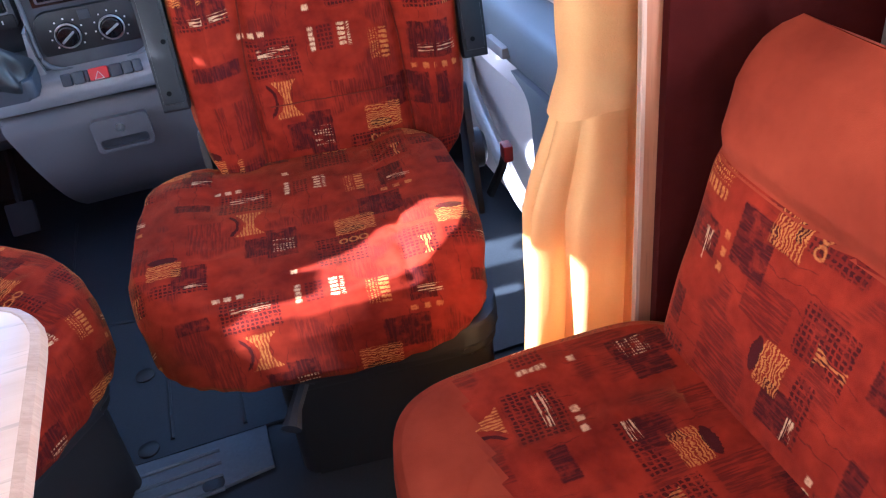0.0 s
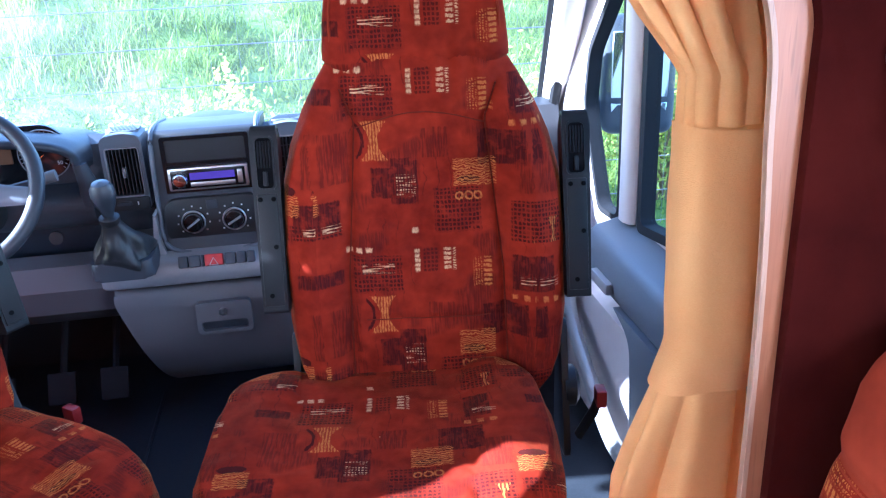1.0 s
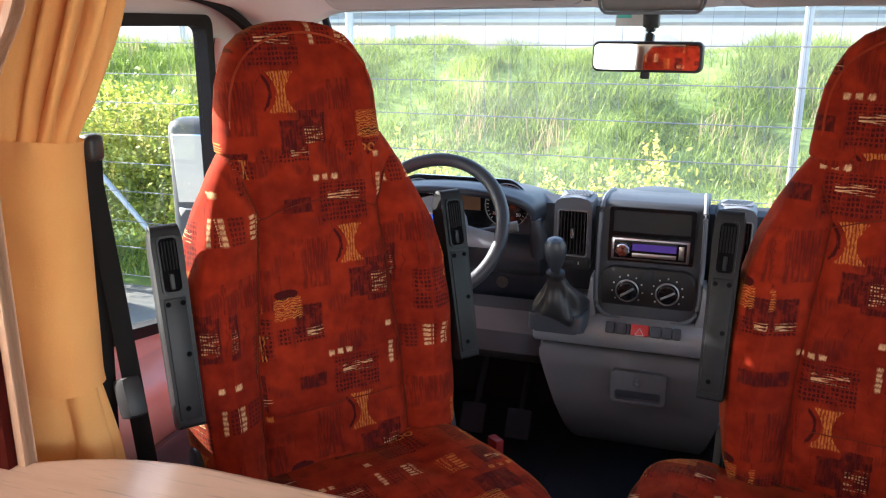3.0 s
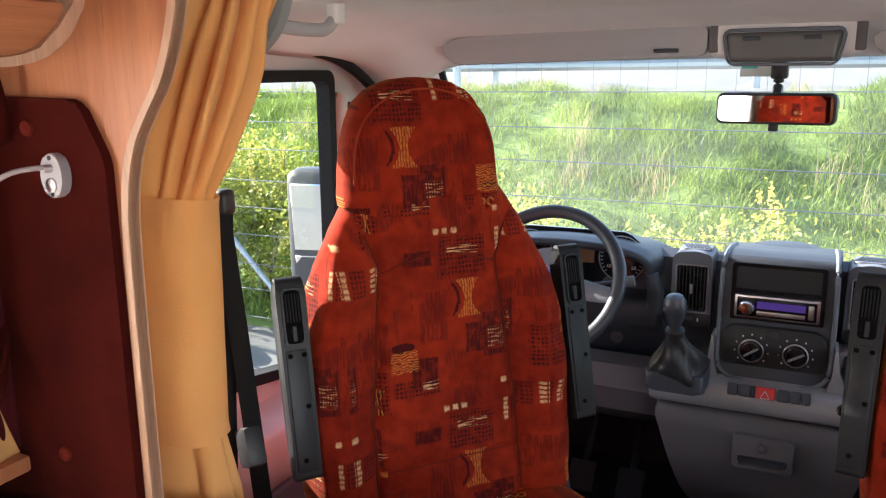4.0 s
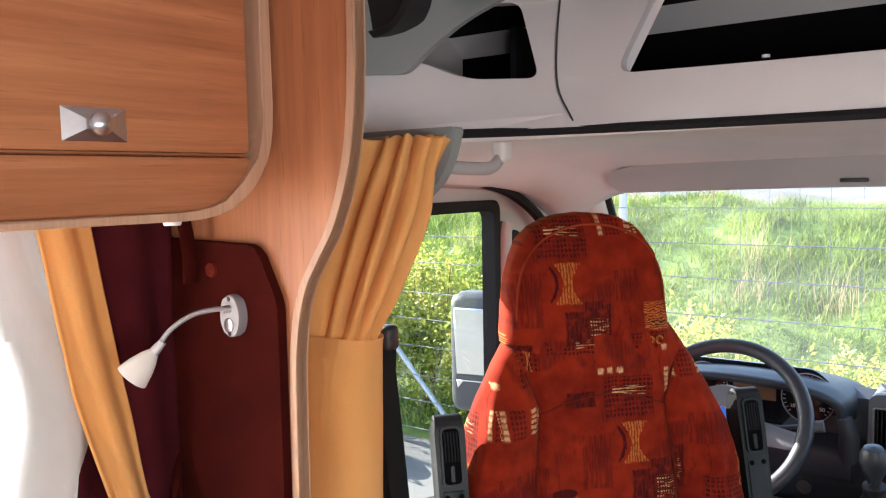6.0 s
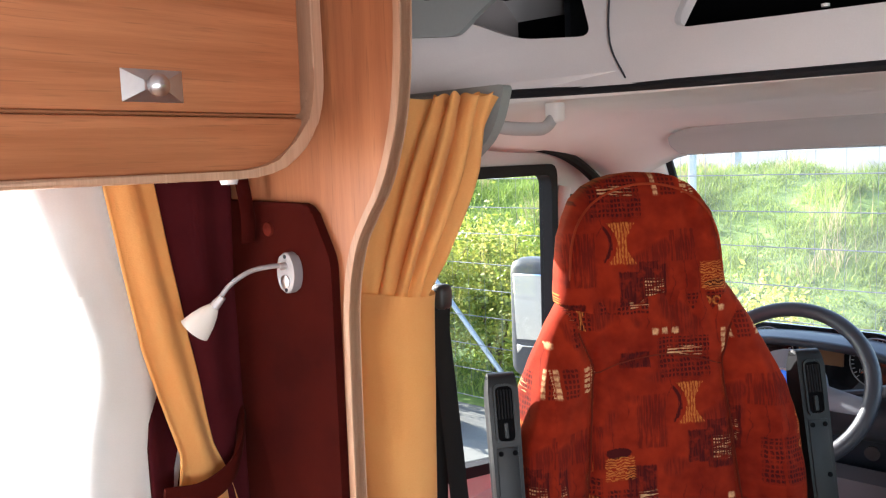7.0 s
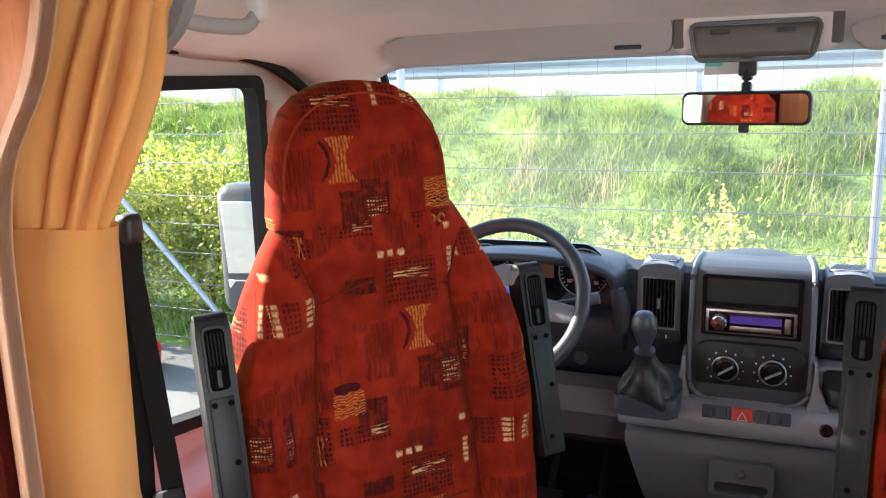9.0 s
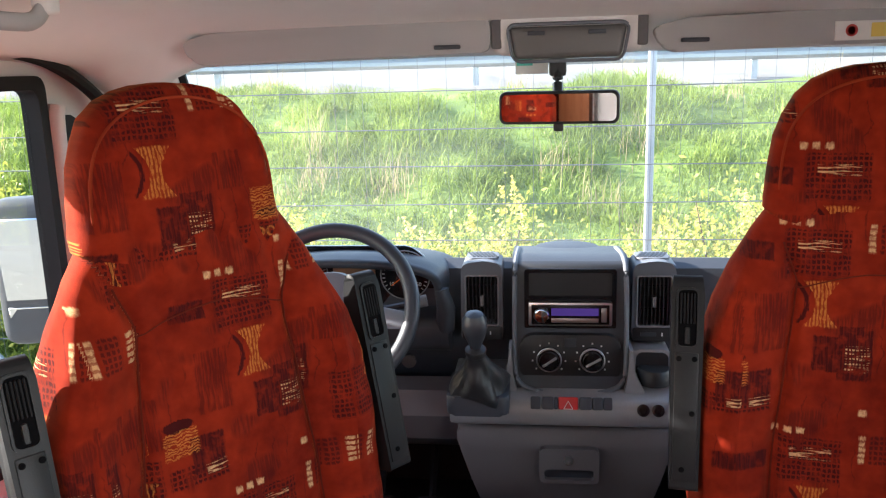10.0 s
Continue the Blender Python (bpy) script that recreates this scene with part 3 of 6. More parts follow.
def fence():
    f = thing("wire_fence", "galvanised post and wire mesh fence before the bank", "fence", (0, 4.1, GZ))
    for x in (-6.9, -4.42, -1.99, 0.50, 2.99):
        bm = prism(rrect(x - 0.020, x + 0.020, 4.080, 4.120, 0.008, 2), "z", GZ, 1.52)
        box(x - 0.023, x + 0.023, 4.077, 4.123, 1.52, 1.535, 0.004, 1, bm)
        part("post", bm, M_GALV, f)
    part("brace", tube([(-4.40, 4.1, 0.80), (-3.12, 4.1, GZ + 0.03)], 0.019, 8), M_GALV, f, "diagonal galvanised brace")
    bm = bmesh.new()
    for k, z in enumerate([-0.4 + 0.2 * i for i in range(10)]):
        sag = 0.01 * math.sin(k * 2.3)
        tube([(-6.9, 4.073, z), (-3.2, 4.073, z + sag), (0.5, 4.073, z), (3.0, 4.073, z - sag)], 0.0031, 4, bm=bm)
    for x in [-6.85 + 0.15 * i for i in range(66)]:
        tube([(x, 4.076, -0.42), (x, 4.076, 1.42)], 0.0012, 3, bm=bm)
    tagged(part("wire_mesh", bm, M_WIRE, f, smooth=False), kind="stuff")


fence()


def guard_rail():
    g = thing("guard_rail", "grey steel guard rail along the road on the crest", "guard rail", (0, 12.2, bank_height(0, 12.2)))
    prof = [(12.10, 1.30), (12.04, 1.35), (12.04, 1.40), (12.10, 1.45), (12.04, 1.50), (12.04, 1.55), (12.10, 1.60), (12.13, 1.60), (12.13, 1.30)]
    part("beam", prism(prof, "x", -26, 14), M_GALV, g)
    for i in range(10):
        x = -25 + 4 * i
        part("post", box(x - 0.05, x + 0.05, 12.13, 12.21, 0.8, 1.58, 0.01, 1), M_GALV, g)


guard_rail()


def bag():
    """A small red, orange and white bundle on the paving."""
    c = Vector((-3.87, 3.72, GZ))
    b = thing("sports_bag", "red and white sports bag lying on the paving", "bag", c)
    for nm, ma, o, s in (("body", M_REDP, (0, 0, 0.14), (0.24, 0.15, 0.14)), ("pocket", M_ORANGE, (0.10, -0.09, 0.13), (0.11, 0.08, 0.09)),
                         ("flap", M_WHITE, (0.03, -0.03, 0.22), (0.16, 0.12, 0.07))):
        bm = bmesh.new()
        bmesh.ops.create_icosphere(bm, subdivisions=3, radius=1.0)
        for v in bm.verts:
            q = v.co.copy()
            k = 1 + 0.12 * fn_noise(q.x, q.y, q.z, 2.0, s[0] * 50)
            v.co = c + Vector(o) + Vector((q.x * s[0], q.y * s[1], max(q.z, -0.95) * s[2])) * k
        part(nm, bm, ma, b)
    part("strap", tube(smooth_path([c + Vector((-0.16, -0.05, 0.2)), c + Vector((-0.03, -0.14, 0.36)), c + Vector((0.16, -0.08, 0.2))], 5), 0.012, 6, flat=0.4), M_BLACK, b)


bag()

# ---- shell of the vehicle ----
def structure(name, bm, material, label, smooth=True, angle=35):
    return solo(name, bm, material, label, name.split("_")[0], kind="structure", smooth=smooth, angle=angle)


def cab_openings(s):
    """Outlines of the door window and the quarter light, outer and inner, in y and z."""
    yd, yq = (1.20, 1.255) if s < 0 else (1.305, 1.415)
    door = rounded([(0.50, 0.73), (yd, 0.62), (yd + 0.005, 1.325), (0.50, 1.325)], [0.10, 0.03, 0.03, 0.06])
    inner = rounded([(0.522, 0.755), (yd - 0.023, 0.645), (yd - 0.020, 1.30), (0.522, 1.30)], [0.09, 0.025, 0.025, 0.05])
    if s < 0:
        quart = [(yq, 0.63), (1.60, 0.66), (1.54, 0.92), (1.39, 1.19), (yq, 1.262)]
        quin = [(yq + 0.015, 0.648), (1.58, 0.675), (1.523, 0.91), (1.378, 1.175), (yq + 0.015, 1.238)]
    else:
        quart = [(yq, 0.60), (1.57, 0.59), (1.70, 0.85), (1.67, 1.00), (1.48, 1.20), (yq, 1.21)]
        quin = [(yq + 0.015, 0.615), (1.56, 0.606), (1.683, 0.85), (1.655, 0.99), (1.472, 1.183), (yq + 0.015, 1.193)]
    return door, inner, rounded(quart, 0.035), rounded(quin, 0.03)


structure("floor", box(-1.08, 1.08, -3.0, 2.25, -0.06, 0.0), M_MAT, "dark rubber-covered floor of the cab")
for _s, _nm in ((-1, "left"), (1, "right")):
    _w0, _w1 = (-1.12, 0.05) if _s < 0 else (-1.72, -0.30)
    structure("wall_" + _nm, plate([(-3.0, 0), (0.43, 0), (0.43, 2.06), (-3.0, 2.06)], [rrect(_w0, _w1, 0.82, 1.36, 0.06)], "x", _s * 1.06, _s * 1.10), M_WALL,
              "pale side wall of the living room with a window")
    _door, _, _quart, _ = cab_openings(_s)
    structure("cab_side_" + _nm, plate([(0.40, 0.0), (2.2, 0.0), (2.2, 0.72), (2.08, 0.76), (1.50, 1.345), (1.56, 1.395), (1.15, 1.70), (0.50, 2.08), (0.40, 2.08)], [_door, _quart], "x", _s * 0.985, _s * 1.006), M_DOORT,
              "cab side with the door's window and a quarter light")
structure("wall_rear", box(-1.06, 1.06, -3.04, -3.0, 0, 2.06), M_WALL, "plain rear wall of the living room")
structure("roof", prism([(1.56, 1.36), (1.62, 1.40), (1.15, 1.72), (0.5, 2.10), (-3.0, 2.10), (-3.0, 2.06), (0.45, 2.06), (0.9, 1.78), (1.25, 1.50), (1.50, 1.375)], "x", -1.08, 1.08), M_MOULD,
          "pale moulded roof over cab and living room")
structure("firewall", box(-1.0, 1.0, 2.20, 2.25, 0, 0.70), M_BLACK, "dark bulkhead below the windscreen")


SEAM = [(0.0, 0.845), (0.25, 0.835), (0.50, 0.80), (0.70, 0.735), (0.86, 0.62), (0.98, 0.50)]


def seam_y(x):
    return lerp(abs(x), [a for a, b in SEAM], [b for a, b in SEAM])


def headliner():
    def at(i, j):
        x = -0.985 + 1.97 * i
        y = 1.50 - (1.50 - seam_y(x)) * j
        z = lerp(y, [0.50, 0.95, 1.15, 1.30, 1.40, 1.50], [1.450, 1.455, 1.447, 1.425, 1.398, 1.352])
        a = abs(x)
        z -= 0.075 * step(0.78, 1.0, a) * step(0.60, 1.0, y) + 0.012 * (a / 0.98) ** 2
        return (x, y, z)

    me = sheet(60, 30, at)
    o = solo("ceiling_cab", me, M_HEAD, "pinkish grey cloth headliner above the windscreen", "ceiling", kind="structure")
    m = o.modifiers.new("thick", "SOLIDIFY")
    m.thickness, m.offset = 0.012, 1.0
    for s in (-1, 1):
        def side(i, j, s=s):
            y = 0.40 + 0.42 * j
            x = s * (0.985 - 0.10 * i)
            return (x, y, 1.335 + 0.11 * i - 0.0 * j)
        o = solo("ceiling_side", sheet(6, 8, side), M_HEAD, "pinkish grey cloth edge above the door", "ceiling", kind="structure")
        m = o.modifiers.new("thick", "SOLIDIFY")
        m.thickness, m.offset = 0.01, 1.0 * s


headliner()


def seam_path(z=1.448):
    return smooth_path([(-0.98, 0.50, z), (-0.86, 0.62, z), (-0.70, 0.735, z), (-0.50, 0.80, z), (-0.25, 0.835, z), (0, 0.845, z), (0.25, 0.835, z), (0.50, 0.80, z), (0.70, 0.735, z), (0.86, 0.62, z), (0.98, 0.50, z)], 6)


structure("trim_seam", tube([p + Vector((0, -0.008, 0)) for p in seam_path()], 0.0075, 8), M_RUBBER, "black rubber strip between headliner and storage moulding")


def overcab():
    """Moulded storage above the windscreen, with dark open lockers."""
    t = thing("overcab_locker", "white moulded storage locker above the cab", "storage locker", (0, 0.84, 1.45))
    pth = seam_path(0)

    def ypos(x):
        return lerp(x, [p.x for p in pth], [p.y for p in pth])

    hole_c = rounded([(-0.50, 1.535), (0.50, 1.535), (0.455, 1.655), (-0.455, 1.655)], [0.03, 0.03, 0.01, 0.01])
    hole_l = rounded([(-0.90, 1.60), (-0.80, 1.572), (-0.735, 1.540), (-0.620, 1.536), (-0.665, 1.668), (-0.82, 1.668)], [0.02, 0.02, 0.03, 0.02, 0.02, 0.05])
    hole_r = [(-x, z) for x, z in hole_l][::-1]
    bm = plate([(-0.985, 1.452), (0.985, 1.452), (0.985, 1.675), (-0.985, 1.675)], [hole_c, hole_l, hole_r], "y", 0.0, 0.028)
    bmesh.ops.subdivide_edges(bm, edges=[e for e in bm.edges if e.calc_length() > 0.12], cuts=6, use_grid_fill=False)
    bmesh.ops.triangulate(bm, faces=bm.faces[:])
    for v in bm.verts:
        v.co.y += ypos(v.co.x) - 0.004 + 0.25 * (v.co.z - 1.452)
    part("front_panel", bm, M_MOULD, t, angle=50)
    for s in (-1, 1):
        c = smooth_path([(s * 0.600, ypos(0.6) + 0.0495, 1.672), (s * 0.596, ypos(0.596) + 0.028, 1.60), (s * 0.585, ypos(0.585) + 0.006, 1.52), (s * 0.555, ypos(0.555) - 0.007, 1.462)], 5)
        part("joint", tube(c, 0.0016, 6), M_DASH, t)
        def reveal(i, j, s=s):
            a = lerp(j, [0, 1], [1.537, 1.653])
            x = s * lerp(a, [1.535, 1.655], [0.50, 0.455])
            return (x + s * 0.004 - s * 0.014 * i * i, ypos(x) + 0.26 * (a - 1.452) + 0.025 * i, a)
        o = part("reveal", sheet(5, 5, reveal), M_MOULD, t)
    # locker insides are painted near black in place of their shade
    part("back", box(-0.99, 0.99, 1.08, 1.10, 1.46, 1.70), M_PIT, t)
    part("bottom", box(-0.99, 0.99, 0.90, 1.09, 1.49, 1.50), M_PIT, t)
    part("top", box(-0.99, 0.99, 0.72, 1.10, 1.675, 1.70, 0.01), M_PIT, t, "upper edge painted black as locker shade")
    part("divider", box(-0.80, -0.785, 0.98, 1.07, 1.50, 1.67, 0.004), M_DASH, t)
    for s in (-1, 1):
        bm = prism(rounded([(s * 1.06, 1.549), (s * 0.806, 1.549), (s * 0.780, 1.590), (s * 0.735, 1.640), (s * 0.66, 1.685), (s * 0.60, 1.75), (s * 1.06, 1.75)], [0, 0.012, 0.02, 0.03, 0.04, 0.01, 0]), "y", -0.012, 0.0)
        bmesh.ops.subdivide_edges(bm, edges=[e for e in bm.edges if e.calc_length() > 0.1], cuts=5)
        bmesh.ops.triangulate(bm, faces=bm.faces[:])
        for v in bm.verts:
            v.co.y += ypos(v.co.x) - 0.012 + 0.25 * (v.co.z - 1.452)
        p = part("side_panel", bm, M_GREYP, t, "grey-green side panel")
        part("speaker", lathe([(0.082, -0.05), (0.084, 0.008), (0.074, 0.012), (0.07, 0.006), (0.02, 0.004), (0.0005, 0.006)], (s * 0.85, ypos(0.85) + 0.020, 1.695), "y"), M_BLACK, p, "round black loudspeaker")
    part("lamp", lathe([(0.006, 0), (0.006, 0.004), (0.001, 0.005)], (-0.28, 0.86, 1.541), "z", 10), M_WHITE, t)


overcab()


def windscreen():
    w = thing("windscreen", "wide clear windscreen with a black rim", "windscreen", (0, 2.1, 0.82), kind="structure")

    def edge(i, j):
        x = (-1 + 2 * i) * lerp(j, [0, 1], [0.99, 0.89])
        y = lerp(j, [0, 1], [2.12, 1.52]) + 0.16 * (1 - (2 * i - 1) ** 2) * lerp(j, [0, 1], [1, 0.35])
        return (x, y, lerp(j, [0, 1], [0.71, 1.37]))

    g = part("pane", sheet(24, 10, edge), M_DUSTY, w)
    g.visible_shadow = False
    for s, i in ((-1, 0.0), (1, 1.0)):
        a = [Vector(edge(i, j / 6)) for j in range(7)]
        part("pillar", tube([p + Vector((s * 0.005, -0.050, 0)) for p in a], 0.030, 10, flat=1.4), M_HEAD, w, "grey pillar trim")
        part("seal", tube([p + Vector((-s * 0.035, -0.026, 0.0)) for p in a], 0.012, 6), M_RUBBER, w, "black rubber seal")
    part("header", tube([Vector(edge(i / 16, 1)) + Vector((0, -0.02, 0.008)) for i in range(17)], 0.03, 8), M_HEAD, w)


windscreen()


def side_glazing(s):
    d = thing("cab_door", "cab door with grey trim, a black-framed window and a moulded armrest", "car door", (s * 0.97, 1.0, 0.0), group="cab doors")
    door, inner, quart, quin = cab_openings(s)
    xa, xb = s * 0.974, s * 1.010
    part("window_frame", plate(door, [inner], "x", xa, xb), M_RUBBER, d, "black window frame")
    part("quarter_frame", plate(quart, [quin], "x", xa, xb), M_RUBBER, d, "black quarter light frame")
    for nm, o in (("window_glass", inner), ("quarter_glass", quin)):
        g = part(nm, prism(o, "x", s * 1.000, s * 1.003), M_GLASS, d)
        g.visible_shadow = False
    # raised surround of the opening and the seal over it
    head = [(s * 0.975, 0.58, 1.33), (s * 0.975, 0.80, 1.372), (s * 0.972, 1.05, 1.372)]
    if s < 0:
        arc = smooth_path(head + [(s * 0.965, 1.22, 1.345), (s * 0.955, 1.36, 1.27), (s * 0.955, 1.47, 1.15)], 6)
        post, wide = 1.228, 0.022
    else:
        arc = smooth_path(head + [(s * 0.965, 1.30, 1.350), (s * 0.962, 1.47, 1.300), (s * 0.962, 1.66, 1.190), (s * 0.962, 1.82, 1.010), (s * 0.962, 1.915, 0.84), (s * 0.962, 1.97, 0.72)], 6)
        post, wide = 1.360, 0.040
    part("door_seal", tube(arc, 0.013 if s < 0 else 0.017, 8), M_RUBBER, d, "dark door seal")
    part("surround", tube(smooth_path([(s * 0.978, post, 0.63), (s * 0.978, post, 1.0), (s * 0.976, post, 1.22), (s * 0.974, post + 0.006, 1.27)], 4), wide, 10, flat=0.55, side=(0, 1, 0)), M_DOORT, d)
    # door trim: broad sill, armrest and a pocket
    sill = prism(rounded([(s * 0.985, 0.46), (s * 0.90, 0.47), (s * 0.885, 0.54), (s * 0.90, 0.60), (s * 0.985, 0.625)], [0, 0.03, 0.03, 0.02, 0]), "y", 0.62, 1.42, 0.01)
    part("map_pocket", prism(rounded([(0.64, 0.05), (1.07, 0.05), (1.10, 0.30), (1.11, 0.44), (1.22, 0.475), (0.64, 0.475)], [0.02, 0.03, 0.03, 0.05, 0.01, 0.02]), "x", s * 0.89, s * 0.93, 0.01), M_DOORD, d, "moulded door pocket")
    # the right trim panel is coloured darker to paint it in shade
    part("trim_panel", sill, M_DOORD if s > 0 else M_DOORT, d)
    # the pale tone paints sunlight onto the lower panel
    part("lower_panel", prism([(s * 0.985, 0.02), (s * 0.93, 0.04), (s * 0.925, 0.40), (s * 0.985, 0.42)], "y", 0.62, 1.85), M_DOORT, d)
    rest = smooth_path([(s * 0.92, 1.62, 0.37), (s * 0.885, 1.50, 0.32), (s * 0.872, 1.30, 0.235), (s * 0.870, 1.13, 0.165), (s * 0.90, 1.02, 0.13)], 6)
    part("pull_handle", tube(rest, 0.026, 10, flat=0.7), M_SILV, d, "silver-grey pull handle")
    part("lever", box(s * 0.885 - 0.012, s * 0.885 + 0.012, 1.22, 1.33, 0.50, 0.53, 0.008), M_SILV, d)
    # outside mirror
    mx, my = (s * 1.20, 1.485) if s < 0 else (s * 1.19, 1.86)
    m = thing("wing_mirror", "large wing mirror in a grey housing outside the door", "wing mirror", (s * 1.05, my + 0.065, 0.75), group="wing mirrors")
    tilt = turn(0, 0, -s * 14)
    part("housing", box(mx - 0.105, mx + 0.105, my - 0.055, my + 0.055, 0.72, 1.06, 0.045, 4, rot=tilt), M_DASH, m)
    for nm, z0, z1 in (("mirror_glass", 0.835, 1.025), ("lower_mirror", 0.755, 0.822)):
        part(nm, box(mx - 0.080, mx + 0.080, my - 0.061, my - 0.054, z0, z1, 0.003, 1, rot=turn(4, 0, -s * 14), about=(mx, my, 0.9)), M_MIRROR, m)
    part("bracket", tube([(s * 1.04, my + 0.065, 0.76), (s * 1.12, my + 0.045, 0.80), (s * 1.16, my + 0.015, 0.84)], 0.035, 8), M_BLACK, m)


side_glazing(-1)
side_glazing(1)


def grab_handle(s):
    g = thing("grab_handle", "pale grey grab handle on the headliner above the door", "grab handle", (s * 0.72, 0.78, 1.41), group="grab handles")
    p = smooth_path([(s * 0.752, 0.665, 1.416), (s * 0.742, 0.69, 1.395), (s * 0.722, 0.76, 1.390), (s * 0.716, 0.79, 1.394), (s * 0.714, 0.815, 1.414)], 5)
    part("bar", tube(p, 0.0115, 12, flat=0.75), M_VISOR, g)
    for q in (p[0], p[-1]):
        part("mount", box(q.x - 0.014, q.x + 0.014, q.y - 0.016, q.y + 0.016, 1.400, 1.445, 0.011, 4), M_HEAD, g)


grab_handle(-1)
grab_handle(1)


def visor(s):
    x0, x1 = (-0.77, -0.165) if s < 0 else (0.125, 0.77)
    v = thing("sun_visor", "grey folded sun visor under the headliner", "sun visor", ((x0 + x1) / 2, 1.36, 1.38), group="sun visors")
    bm = prism(rounded([(x0, 1.378), (x0 + 0.03, 1.335), (x1, 1.345), (x1, 1.412), (x0 + 0.06, 1.395)], [0.02, 0.02, 0.015, 0.02, 0.02]), "y", 1.335, 1.357, 0.007)
    part("flap", bm, M_VISOR, v)
    xm = x1 - 0.08 if s < 0 else x0 + 0.08
    part("clip", box(xm - 0.025, xm + 0.025, 1.326, 1.336, 1.352, 1.360, 0.003), M_DASH, v, "small dark clip")
    xe = x1 + 0.012 if s < 0 else x0 - 0.012
    part("hinge", box(xe - 0.010, xe + 0.010, 1.335, 1.37, 1.35, 1.415, 0.005), M_DASHL, v, "dark hinge")
    if s > 0:
        l = part("label", box(0.445, 0.560, 1.330, 1.3345, 1.347, 1.380), M_PAPER, v, "white warning label")
        bm = lathe([(0.010, 0), (0.0105, 0.001), (0.007, 0.0012), (0.007, 0)], (0.472, 1.3298, 1.364), "y", 20)
        part("mark", bm, M_REDS, l, "red round mark")
        part("field", box(0.505, 0.553, 1.3285, 1.3298, 1.352, 1.376), M_YELP, l, "yellow field")


visor(-1)
visor(1)


def roof_lamp():
    r = thing("roof_lamp", "grey smoked cab roof lamp with two reading lights", "lamp", (-0.02, 1.35, 1.36))
    part("surround", box(-0.165, 0.12, 1.335, 1.46, 1.338, 1.43, 0.03, 4), M_HEAD, r)
    lens = box(-0.13, 0.085, 1.322, 1.345, 1.330, 1.388, 0.012, 3)
    rim = tube([(x, 1.326, z) for x, z in rrect(-0.134, 0.089, 1.326, 1.392, 0.016, 4)], 0.0035, 6, True)
    for bm in (lens, rim):
        for v in bm.verts:
            v.co.x = -0.0225 + (v.co.x + 0.0225) * lerp(v.co.z, [1.326, 1.392], [0.90, 1.0])
    part("cover", lens, M_SMOKE, r, "smoked lens")
    part("rim", rim, M_HUB, r)
    for x in (-0.08, 0.03):
        part("switch", box(x - 0.016, x + 0.016, 1.316, 1.324, 1.372, 1.380, 0.002), M_DASH, r)


roof_lamp()


def inner_mirror():
    m = thing("rear_view_mirror", "black-rimmed rear-view mirror on a stalk", "mirror", (-0.036, 1.44, 1.24))
    rot = turn(0.5, 0, -7)
    c = (-0.036, 1.44, 1.235)
    bm = prism(rrect(c[0] - 0.120, c[0] + 0.120, c[2] - 0.033, c[2] + 0.033, 0.014, 4), "y", 1.435, 1.463, 0.006)
    R4 = Matrix.Translation(c) @ rot.to_4x4() @ Matrix.Translation(-Vector(c))
    bm.transform(R4)
    part("housing", bm, M_BLACK, m)
    bm = prism(rrect(c[0] - 0.114, c[0] + 0.114, c[2] - 0.027, c[2] + 0.027, 0.011, 4), "y", 1.4318, 1.4345)
    bm.transform(R4)
    part("mirror_glass", bm, M_MIRROR, m, smooth=False)
    part("stalk", tube(smooth_path([(-0.036, 1.462, 1.245), (-0.036, 1.50, 1.28), (-0.036, 1.515, 1.325)], 4), 0.011, 8), M_BLACK, m)
    part("foot", box(-0.054, -0.018, 1.50, 1.54, 1.295, 1.335, 0.008), M_BLACK, m)
    part("lever", box(-0.046, -0.026, 1.43, 1.445, 1.188, 1.204, 0.004), M_BLACK, m)
    st = thing("windscreen_sticker", "small pale green sticker on the windscreen", "sticker", (-0.09, 1.585, 1.32))
    part("sheet", box(-0.125, -0.055, 1.590, 1.593, 1.30, 1.335), M_PAPER, st, smooth=False)
    part("stripe", box(-0.122, -0.088, 1.587, 1.589, 1.318, 1.333), plain("sticker_teal", (0.10, 0.55, 0.45), 0.5), st, smooth=False)


inner_mirror()

# ---- dashboard ----


